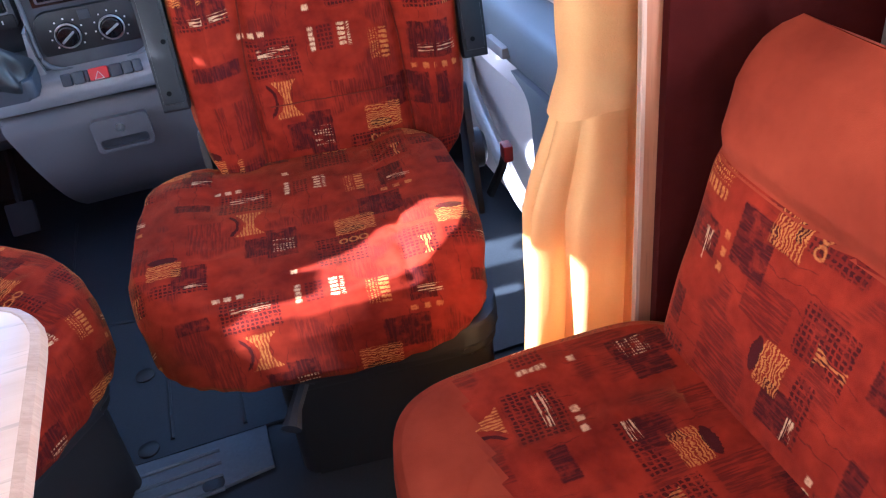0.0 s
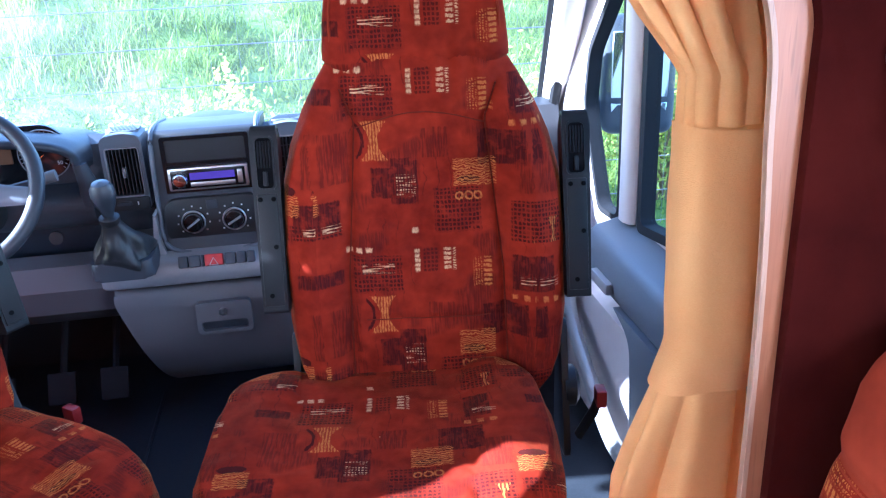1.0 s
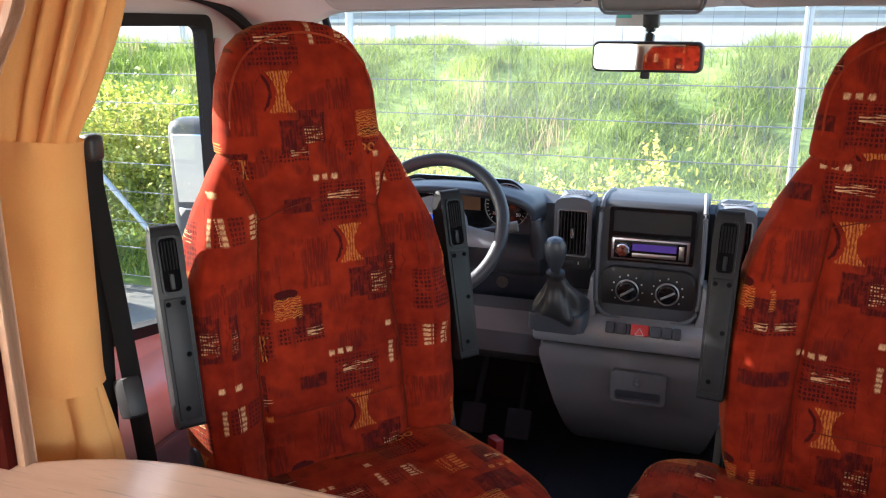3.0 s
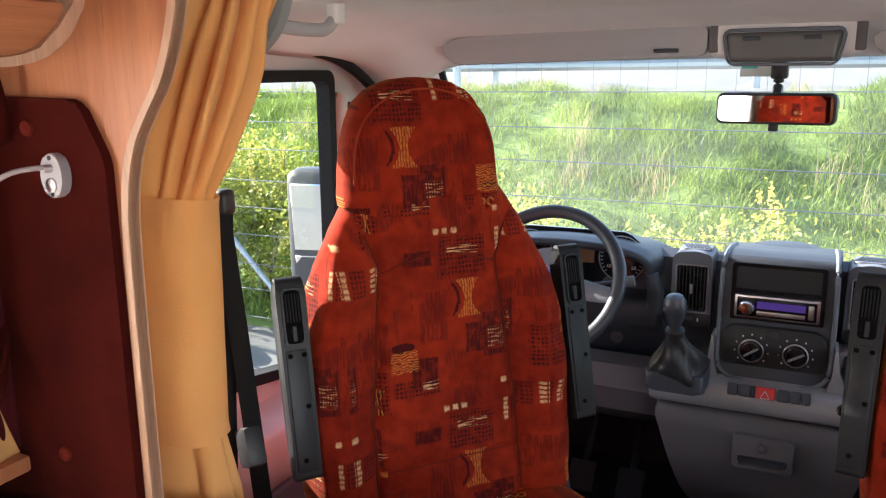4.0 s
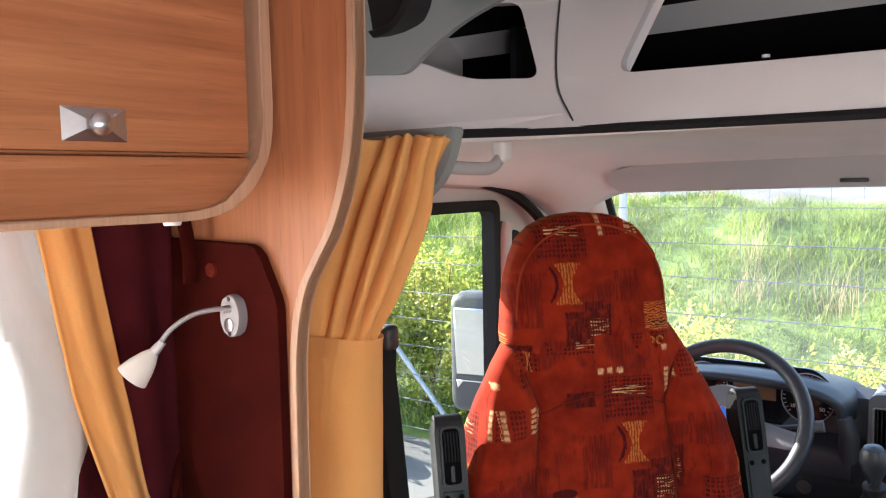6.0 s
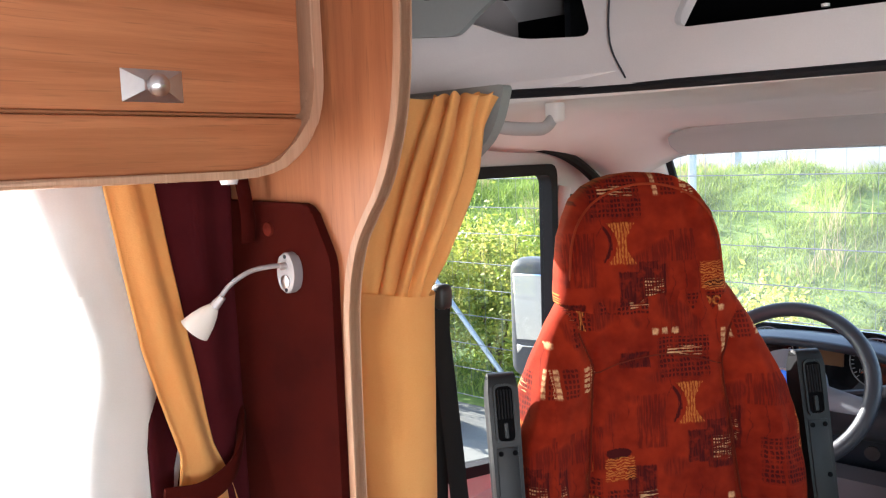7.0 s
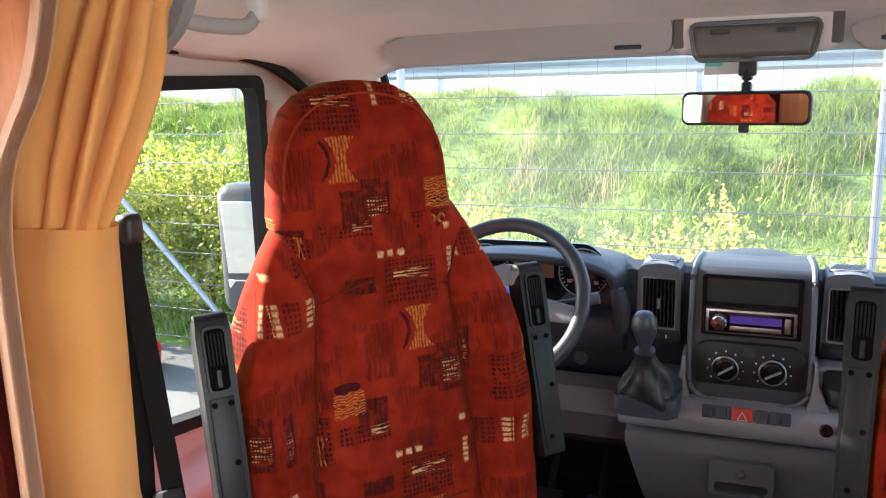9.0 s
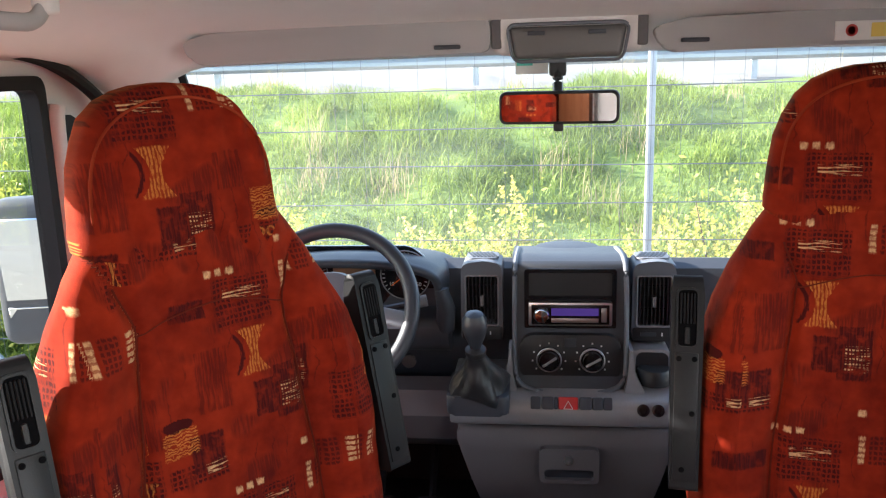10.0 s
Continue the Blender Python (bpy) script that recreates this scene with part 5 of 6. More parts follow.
def cab_seat(base, rz, u0, zref, label, cx=0.0, hw=1.0, hx=0.0, hu=0.0, hv=0.0, lb=(0, 0), rb=(0, 0)):
    s = thing("swivel_chair", label, "car seat", (*base, 0.0), rz, group="swivelled cab seats")

    def shell(z, q, w, t, head=False):
        c, sn = math.cos(q), math.sin(q)
        x = math.copysign(abs(c) ** 0.62, c) * w
        y = math.copysign(abs(sn) ** 0.72, sn) * t
        a = abs(x) / max(w, 1e-4)
        if sn < 0:  # the side that one leans on
            if not head:
                y -= 0.042 * step(0.50, 0.80, a) * (1 - step(0.92, 1.0, a)) * (1 - step(0.92, 1.06, z))
                sx = lerp(z, [0.46, 0.7, 0.9, 0.98, 1.04, 1.1], [0.150, 0.145, 0.125, 0.118, 0.14, 0.17])
                y += 0.013 * math.exp(-((abs(x) - sx) / 0.008) ** 2) * (1 - step(1.02, 1.06, z))
                y += 0.005 * math.exp(-((z - 0.965 - 0.03 * math.cos(x * 12)) / 0.006) ** 2) * (1 - step(0.10, 0.125, abs(x)))
                y += 0.004 * math.exp(-((z - 0.61) / 0.006) ** 2) * (1 - step(0.14, 0.15, abs(x)))
            else:
                y -= 0.010 * step(0.55, 0.9, a)
        wr = 0.0060 * fn_noise(x, y, z, 13, u0 * 30) + 0.0026 * fn_noise(x, y, z, 45, u0 * 10)
        wr += 0.0036 * math.sin(x * 130 + 5 * fn_noise(x, 0, z, 7, u0)) * (0.5 + fn_noise(x, 0, z, 9, 3)) * (step(0.95, 1.10, z) * 0.8 + 0.15)
        return x, y + wr, z

    def back(i, j):
        q = 2 * math.pi * i
        if j < 0.04:
            k = j / 0.04
            z, kk = 0.46 - 0.012 * (1 - k), 0.75 + 0.25 * math.sin(k * math.pi / 2)
        else:
            z, kk = 0.46 + (1.105 - 0.46) * (j - 0.04) / 0.96, 1.0
        w = lerp(z, ZS, WS) * kk
        t = lerp(z, [0.46, 0.55, 0.9, 1.1], [0.045, 0.068, 0.062, 0.052]) * kk
        x, y, z = shell(z, q, w, t)
        return (x, y + t + back_line(z), z)

    def front_y(x, z):
        w, t = lerp(z, ZS, WS), lerp(z, [0.46, 0.55, 0.9, 1.1], [0.045, 0.068, 0.062, 0.052])
        c = min(0.999, abs(x) / w) ** (1 / 0.62)
        return shell(z, -math.acos(math.copysign(c, x)), w, t)[1] + t + back_line(z)

    for sx in (-1, 1):
        line = []
        for k in range(40):
            z = 0.49 + 0.55 * k / 39
            x = sx * lerp(z, [0.46, 0.7, 0.9, 0.98, 1.04, 1.1], [0.150, 0.145, 0.125, 0.118, 0.14, 0.17])
            line.append((x, front_y(x, z) - 0.0015, z))
        part("seam", tube(line, 0.0017, 6), M_SEAM, s, "dark sewn seam", local=True)
    for zz, bow in ((0.965, 0.03), (0.61, 0.0)):
        line = []
        for k in range(25):
            x = -0.118 + 0.236 * k / 24
            z = zz + bow * math.cos(x * 12)
            line.append((x, front_y(x, z) - 0.001, z))
        part("seam", tube(line, 0.0012, 6), M_SEAM, s, "dark sewn seam", local=True)

    def cloth_uv(x, y, z):
        sx = lerp(z, [0.46, 0.7, 0.9, 0.98, 1.04, 1.1], [0.150, 0.145, 0.125, 0.118, 0.14, 0.17])
        around = 0.6 * (y - back_line(z) - 0.03) if abs(x) > 0.2 else 0.0
        if x < -sx:
            return (x - around + u0 + lb[0], zref - z + lb[1])
        if x > sx:
            return (x + around + u0 + rb[0], zref - z + rb[1])
        return (x + u0, zref - z)

    part("backrest", sheet(260, 130, back, cloth_uv, True), M_FAB, s, local=True, angle=70)
    HZ = [1.072, 1.082, 1.10, 1.15, 1.20, 1.235, 1.265, 1.287, 1.300, 1.307, 1.310]
    HW = [0.150, 0.160, 0.160, 0.156, 0.149, 0.137, 0.121, 0.099, 0.072, 0.042, 0.004]

    def head(i, j):
        q = 2 * math.pi * i
        n = len(HZ) - 1
        f = j * n
        z, w = lerp(f, range(n + 1), HZ), lerp(f, range(n + 1), HW)
        t = lerp(z, [1.075, 1.10, 1.2, 1.27, 1.30, 1.318], [0.050, 0.058, 0.056, 0.050, 0.034, 0.003])
        x, y, z = shell(z, q, w * hw, t, True)
        zz = z + 0.006 * math.sin(x * 40 + u0 * 9) * (1 - step(1.08, 1.12, z))
        return (x + hx, y + 0.055 + back_line(z), zz)

    part("headrest", sheet(120, 60, head, lambda x, y, z: (x + u0 + hu, zref + hv - z), True), M_FAB, s, "printed cover over the headrest", local=True, angle=70)
    # rolled edge over the head cover
    rim = []
    for k in range(41):
        a = math.pi * k / 40
        x = 0.143 * hw * math.cos(a) + hx
        rim.append((x, back_line(1.2) + 0.004 + 0.01 * math.sin(a), 1.10 + 0.190 * math.sin(a) ** 0.55))
    part("piping", tube(rim, 0.0022, 6), M_RUST, s, local=True)

    def cushion(i, j):
        q = 2 * math.pi * i
        c, sn = math.cos(q), math.sin(q)
        k = lerp(j, [0, 0.08, 0.20, 0.45, 0.58, 0.70, 0.82, 0.92, 1.0], [0.90, 0.955, 0.985, 1.0, 0.985, 0.93, 0.72, 0.40, 0.004])
        z = lerp(j, [0, 0.08, 0.20, 0.45, 0.58, 0.70, 0.82, 0.92, 1.0], [0.345, 0.338, 0.355, 0.44, 0.480, 0.503, 0.513, 0.515, 0.515])
        e = 0.66 if sn < 0 else 0.45
        x = math.copysign(abs(c) ** e, c) * 0.305 * k
        y = math.copysign(abs(sn) ** e, sn) * 0.255 * k
        bol = step(0.13, 0.22, abs(x)) * step(0.55, 0.75, j)
        z += 0.020 * bol - 0.012 * step(0.6, 1.0, j) * (1 - min(1, abs(x) / 0.16)) - 0.035 * step(-0.1, -0.29, y) * step(0.5, 0.9, j) * 0.5
        z -= 0.007 * math.exp(-((abs(x) - 0.152) / 0.006) ** 2) * step(0.55, 0.7, j)
        z += 0.009 * fn_noise(x, y, z, 10, u0 * 20) + 0.003 * fn_noise(x, y, z, 40, 2)
        rr = 1 + 0.012 * fn_noise(x, y, z, 14, u0 * 8) + 0.006 * math.sin(q * 37 + 4 * fn_noise(x, y, z, 8)) * (1 - step(0.1, 0.35, j))
        return (cx + x * rr, -0.205 + y * rr, z)

    part("seat_cushion", sheet(160, 60, cushion, lambda x, y, z: (x + u0 + 0.1, -y + 0.9 + (0.5 - z)), True), M_FAB, s, local=True, angle=70)
    # pedestal and swivel
    part("pedestal", prism(rrect(-0.20, 0.20, -0.34, 0.03, 0.03), "z", 0.0, 0.255, 0.01), M_BLACK, s, "black steel pedestal", local=True)
    part("swivel_plate", prism(rrect(-0.205, 0.205, -0.38, 0.03, 0.06), "z", 0.256, 0.285, 0.006), M_BLACK, s, local=True)
    part("pan", prism(rrect(-0.21, 0.21, -0.40, 0.05, 0.08), "z", 0.286, 0.335, 0.01), M_BLACK, s, local=True)
    part("slide_lever", tube([(-0.15, -0.37, 0.275), (-0.17, -0.43, 0.268), (-0.18, -0.46, 0.255)], [0.012, 0.012, 0.018], 8), M_DASH, s, local=True)
    for sx in (-1, 1):
        part("recliner", lathe([(0.042, 0), (0.042, 0.022), (0.03, 0.03), (0.0005, 0.031)], (sx * 0.262, 0.05, 0.43), rot=turn(0, sx * 90, 0)), M_BLACK, s, local=True)
        part("side_bracket", prism(rounded([(-0.02, 0.30), (0.11, 0.30), (0.10, 0.56), (0.05, 0.58)], 0.02), "x", sx * 0.255, sx * 0.268, 0.003), M_BLACK, s, local=True)
    # folded-up armrests: slim bars with a grip roller in a slot near the top
    for sx in (-1, 1):
        ax = sx * 0.281
        piv = (ax, 0.03, 0.62)
        M4 = Matrix.Translation(piv) @ turn(-13, 0, 0).to_4x4() @ Matrix.Translation(-Vector(piv))

        def arm_part(name, bm, mat, parent, label=""):
            bm.transform(M4)
            return part(name, bm, mat, parent, label, local=True)

        side = rounded([(-0.012, 0.640), (0.026, 0.640), (0.030, 0.68), (0.026, 0.955), (0.012, 0.985), (-0.008, 0.985), (-0.014, 0.965)], [0.008, 0.010, 0.03, 0.03, 0.012, 0.012, 0.01])
        bm = prism(side, "x", ax - 0.026, ax + 0.026, 0.008, 3)
        for v in bm.verts:
            v.co.x = ax + (v.co.x - ax) * lerp(v.co.z, [0.64, 0.80, 0.955, 0.985], [0.86, 0.94, 1.0, 0.86])
        a = arm_part("armrest", bm, M_ARM, s, "dark grey armrest folded upright")
        arm_part("grip_rim", plate(rrect(ax - 0.018, ax + 0.018, 0.868, 0.966, 0.010), [rrect(ax - 0.0145, ax + 0.0145, 0.872, 0.962, 0.008)], "y", -0.0175, -0.010), M_ARM, a)
        # slot and screw holes get their shade as near-black colour
        arm_part("grip_well", prism(rrect(ax - 0.0145, ax + 0.0145, 0.872, 0.962, 0.008), "y", -0.0150, -0.009), M_PIT, a, "slot of the grip with its shade painted black")
        for i in range(5):
            x = ax - 0.0104 + 0.0052 * i
            arm_part("rib", box(x - 0.0016, x + 0.0016, -0.0185, -0.012, 0.908, 0.957, 0.001, 1), M_RUBBER, a)
        arm_part("cover", box(ax - 0.0185, ax + 0.0185, -0.0155, -0.010, 0.655, 0.862, 0.004), M_ARM, a)
        arm_part("tongue", box(ax - 0.004, ax + 0.004, -0.0175, -0.012, 0.876, 0.902, 0.001, 1), M_ARM, a)
        for ox, oz in ((-0.012, 0.852), (0.012, 0.852), (0.010, 0.765), (-0.004, 0.675)):
            arm_part("screw_hole", lathe([(0.0044, 0), (0.0044, 0.0015), (0.0005, 0.0016)], (ax + ox, -0.0155, oz), "y", 12), M_PIT, a)
    part("recline_lever", tube([(-0.275, 0.02, 0.42), (-0.296, -0.01, 0.45), (-0.300, -0.02, 0.49)], [0.012, 0.011, 0.015], 10), M_CHROME, s, "chrome recline lever", local=True)
    bk = part("buckle_stalk", tube([(0.29, 0.02, 0.33), (0.31, -0.03, 0.42), (0.315, -0.05, 0.47)], 0.012, 6, flat=0.6), M_BLACK, s, local=True)
    part("buckle", box(0.305, 0.325, -0.068, -0.035, 0.445, 0.480, 0.005), M_BUCK, bk, "red belt buckle", local=True)
    return s


cab_seat((0.432, 0.965), -7, 0.245, 1.073, "rust-red patterned velour cab seat swivelled to face the living room", -0.095, 1.05, 0.0, -0.022, 0.116, (0.0, 0.0), (-0.01, 0.0))
cab_seat((-0.493, 0.830), 51, 0.110, 1.036, "rust-red patterned velour driver's seat turned towards the table", -0.04, 0.97, -0.012, 0.11, 0.279, (0.31, -0.05), (-0.015, 0.025))

# ---- seat belt at the driver's pillar ----


def belt(s):
    b = thing("seat_belt", "black seat belt hanging from the door pillar", "seat belt", (s * 0.86, 0.55, 0.0), group="seat belts")
    part("guide", box(s * 0.80 - 0.015, s * 0.80 + 0.015, 0.580, 0.612, 1.095, 1.138, 0.012, 3), M_BLACK, b)
    for k, (xa, xb, ya, yb) in enumerate(((0.805, 0.845, 0.60, 0.60), (0.80, 0.745, 0.585, 0.60))):
        pts = smooth_path([(s * xa, ya, 1.11), (s * (xa * 0.6 + xb * 0.4), ya * 0.6 + yb * 0.4, 0.85), (s * xb, yb, 0.42)], 6)
        part("webbing", tube(pts, 0.0155, 8, flat=0.09, side=(0.75, -0.65 * s, 0)), M_BELT, b)
    part("tongue", box(s * 0.775 - 0.03, s * 0.775 + 0.03, 0.575, 0.61, 0.66, 0.73, 0.012, rot=turn(0, 25 * s, -30)), M_BLACK, b)
    part("pillar_cover", prism(rounded([(s * 0.985, 0.41), (s * 0.90, 0.41), (s * 0.90, 0.475), (s * 0.985, 0.495)], 0.015), "z", 0.0, 1.36), M_DOORT, b, "pinkish pillar trim")


belt(-1)
belt(1)

# ---- partition boards between cab and living room ----
EZ = [0.0, 0.80, 1.08, 1.17, 1.23, 1.27, 1.31, 1.36, 1.42, 1.50, 1.60, 2.05]
EX = [0.724, 0.724, 0.722, 0.716, 0.700, 0.676, 0.648, 0.626, 0.610, 0.602, 0.600, 0.600]


def board(s):
    f = 0.011 if s > 0 else 0.0
    b = thing("partition_board", "pear-wood partition board with a burgundy padded panel", "partition", (s * 0.9, 0.33, 0.0), group="partition boards")
    zs = np.concatenate([np.linspace(0, 1.05, 5), np.linspace(1.08, 1.62, 40), [2.05]])
    edge = smooth_path([(lerp(z, EZ, EX) - 0.9 * f - 1.1 * f * step(0.7, 1.05, z), 0, z + (0.5 * f if 0.5 < z < 1.9 else 0)) for z in EZ], 8)
    xs = [(s * p.x, p.z) for p in edge]
    part("panel", prism([(s * 1.06, 0.0)] + xs + [(s * 1.06, 2.05)], "y", 0.324 + f, 0.340), M_WOODV, b, smooth=False)
    inner = [(x + s * (0.006 if s > 0 else 0.012), z) for x, z in xs]
    part("edge_band", prism(xs + inner[::-1], "y", 0.3215 + f, 0.3425, 0.0025), M_EDGE, b, "pale layered edge band", angle=25)
    pad = rounded([(s * 1.05, 0.42), (s * 0.740, 0.42), (s * 0.736, 1.200), (s * 0.716, 1.238 + 2 * f), (s * 0.768, 1.292 + 4 * f), (s * 1.05, 1.296 + 4 * f)] if s > 0 else
                  [(s * 1.05, 0.42), (s * 0.740, 0.42), (s * 0.738, 1.215), (s * 0.778, 1.290), (s * 1.05, 1.296)], 0.015)
    part("padded_panel", prism(pad, "y", 0.309 + f, 0.3235 + f, 0.005), M_RED, b, "burgundy velour panel")
    for z in (1.247, 0.785):
        part("button", lathe([(0.011, 0), (0.010, 0.004), (0.0005, 0.006)], (s * 0.871, 0.309 + f, z + 0.006), "y", 16), M_BUTTON, b, "round covered button")


board(-1)
board(1)


def reading_lamp(s):
    l = thing("reading_lamp", "small reading lamp with a gooseneck and frosted shade", "lamp", (s * 0.84, 0.309, 1.19), group="reading lamps")
    c = (-0.818, 0.309, 1.194) if s < 0 else (0.826, 0.320, 1.165)
    f = c[1] - 0.015
    part("base", prism([(c[0] + 0.0195 * math.cos(q), c[2] + 0.029 * math.sin(q)) for q in (2 * math.pi * i / 40 for i in range(40))], "y", f, c[1], 0.003, 3), M_LAMP, l)
    part("switch", lathe([(0.0095, 0), (0.0095, 0.002), (0.008, 0.003), (0.0005, 0.003)], (c[0], f, c[2] - 0.012), "y", 20), M_SATIN, l)
    for dz in (0.023, -0.024):
        part("screw", lathe([(0.003, 0), (0.003, 0.001), (0.0005, 0.0012)], (c[0], f, c[2] + dz), "y", 10), M_DASH, l)
    path = smooth_path([(c[0], f + 0.001, c[2] + 0.010), (c[0] + s * 0.002, f - 0.022, c[2] + 0.012), (c[0] + s * 0.010, f - 0.052, c[2] + 0.008), (c[0] + s * 0.018, f - 0.080, c[2] - 0.008), (c[0] + s * 0.024, f - 0.097, c[2] - 0.030)], 7)
    part("neck", tube(path, 0.0034, 8), M_LAMP, l, "satin gooseneck")
    part("nut", lathe([(0.0055, 0), (0.0055, 0.008), (0.004, 0.011)], (c[0], f, c[2] + 0.010), "y", 14), M_SATIN, l)
    p = path[-1]
    d = Vector((s * 0.45, -0.50, -0.74)).normalized()
    rot = d.to_track_quat("Z", "Y").to_matrix()
    part("socket", lathe([(0.005, -0.012), (0.0065, 0.0), (0.007, 0.010)], p, rot=rot, n=16), M_LAMP, l)
    part("shade", lathe([(0.0072, 0.006), (0.0125, 0.016), (0.0175, 0.030), (0.0215, 0.047), (0.0203, 0.047), (0.0163, 0.030), (0.011, 0.017), (0.006, 0.009)], p, rot=rot, n=28), M_FROST, l, "frosted glass shade")


reading_lamp(-1)
reading_lamp(1)


def cab_curtain(s):
    """Gathered cab curtain held by a wide sleeve."""
    c = thing("cab_curtain", "yellow cloth cab curtain gathered in a wide sleeve", "curtain", (s * 0.78, 0.45, 0.0), group="cab curtains")
    Z = [0.10, 0.35, 0.60, 0.70, 0.785, 0.80, 1.135, 1.15, 1.22, 1.30, 1.38, 1.425, 1.45]
    C = [0.80, 0.80, 0.785, 0.782, 0.785, 0.785, 0.775, 0.773, 0.752, 0.722, 0.688, 0.664, 0.655]
    W = [0.125, 0.115, 0.105, 0.090, 0.072, 0.069, 0.070, 0.071, 0.084, 0.092, 0.088, 0.076, 0.075]
    dz = -0.042 if s > 0 else 0.0
    if s > 0:
        C = [0.69, 0.69, 0.692, 0.705, 0.716, 0.716, 0.708, 0.700, 0.668, 0.648, 0.636, 0.63, 0.63]
        W = [w * k for w, k in zip(W, (0.85, 0.85, 0.82, 0.78, 0.72, 0.70, 0.70, 0.72, 0.78, 0.82, 0.85, 0.85, 0.85))]
    deep = 0.8 if s > 0 else 1.0

    def folds(z0, z1, n, amp):
        def at(i, j):
            q = 2 * math.pi * i
            z = z0 + (z1 - z0) * j
            w, cx = lerp(z, Z, W), lerp(z, Z, C)
            d = lerp(z, Z, [0.05, 0.05, 0.05, 0.046, 0.040, 0.038, 0.038, 0.040, 0.043, 0.045, 0.045, 0.04, 0.042]) * deep
            g = lerp(z - (dz if z < 1.0 else 0), [0.1, 0.7, 0.80, 1.14, 1.20, 1.33, 1.385, 1.43], [1.0, 0.8, 0.15, 0.2, 0.85, 1.0, 0.5, 1.25]) * amp
            ph = n * q + 1.6 * fn_noise(math.cos(q), math.sin(q), z * 0.6, 1.3, s * 4) * 2
            rip = g * (1.9 * abs(math.sin(ph / 2)) - 1.1 + 0.35 * math.sin(0.57 * ph + z * 5 * s))
            ex = 0.8
            cc, ss = math.cos(q), math.sin(q)
            x = cx + math.copysign(abs(cc) ** ex, cc) * (w + 0.8 * rip)
            y = 0.45 + ss * (d + rip)
            return (s * x, y + 0.01 * fn_noise(x, y, z, 6, 2), z + 0.004 * math.sin(1.5 * ph) * step(1.405, 1.44, z))
        return at

    part("upper_drape", sheet(260, 40, folds(1.12 + dz, 1.428 if s < 0 else 1.45, 12 if s < 0 else 10, 0.021 if s < 0 else 0.018), wrap=True), M_YEL, c, angle=60)
    part("lower_drape", sheet(120, 40, folds(0.10, 0.83 + dz, 6, 0.016), wrap=True), M_YEL, c, angle=60)

    def sleeve(i, j):
        q = 2 * math.pi * i
        z = 0.785 + dz + (0.365 if s < 0 else 0.335) * j + 0.003 * math.sin(2 * q + s) * (2 * j - 1)
        w, cx = lerp(z, Z, W) + 0.006, lerp(z, Z, C)
        cc, ss = math.cos(q), math.sin(q)
        x = cx + math.copysign(abs(cc) ** 0.62, cc) * w
        y = 0.45 + math.copysign(abs(ss) ** 0.8, ss) * 0.046 * deep
        k = 0.007 * fn_noise(x, y, z, 10, 5) + 0.0025 * math.sin(z * 60 + 3 * x * 30) * fn_noise(x, y, z, 5, 1)
        return (s * (x + k), y + k, z)

    part("sleeve", sheet(80, 40, sleeve, wrap=True), M_YEL, c, "flat yellow sleeve round the curtain", angle=60)
    part("rail", tube([(s * 0.985, 0.50, 1.425), (s * 0.80, 0.46, 1.428), (s * 0.64, 0.45, 1.428)], 0.005, 6), M_GREYP, c)
    # the pillar cover behind the drape
    pc = thing("pillar_trim", "grey-green trim of the door pillar behind the curtain", "trim", (s * 0.8, 0.52, 1.3), group="pillar trims")
    part("cover", prism(rounded([(s * 1.0, 1.32), (s * 0.80, 1.29), (s * 0.66, 1.335), (s * 0.612, 1.385), (s * 0.594, 1.445), (s * 1.0, 1.445)], [0, 0.05, 0.05, 0.03, 0.01, 0]), "y", 0.515, 0.535, 0.005), M_GREYP, pc)
    if s > 0:
        part("lower_cover", prism(rounded([(0.775, 0.0), (1.0, 0.0), (1.0, 1.44), (0.775, 1.44), (0.765, 1.05)], 0.02), "y", 0.538, 0.552, 0.004), M_GREYP, pc)


cab_curtain(-1)
cab_curtain(1)

# ---- living room: cupboard, window dressing, table, side bench ----


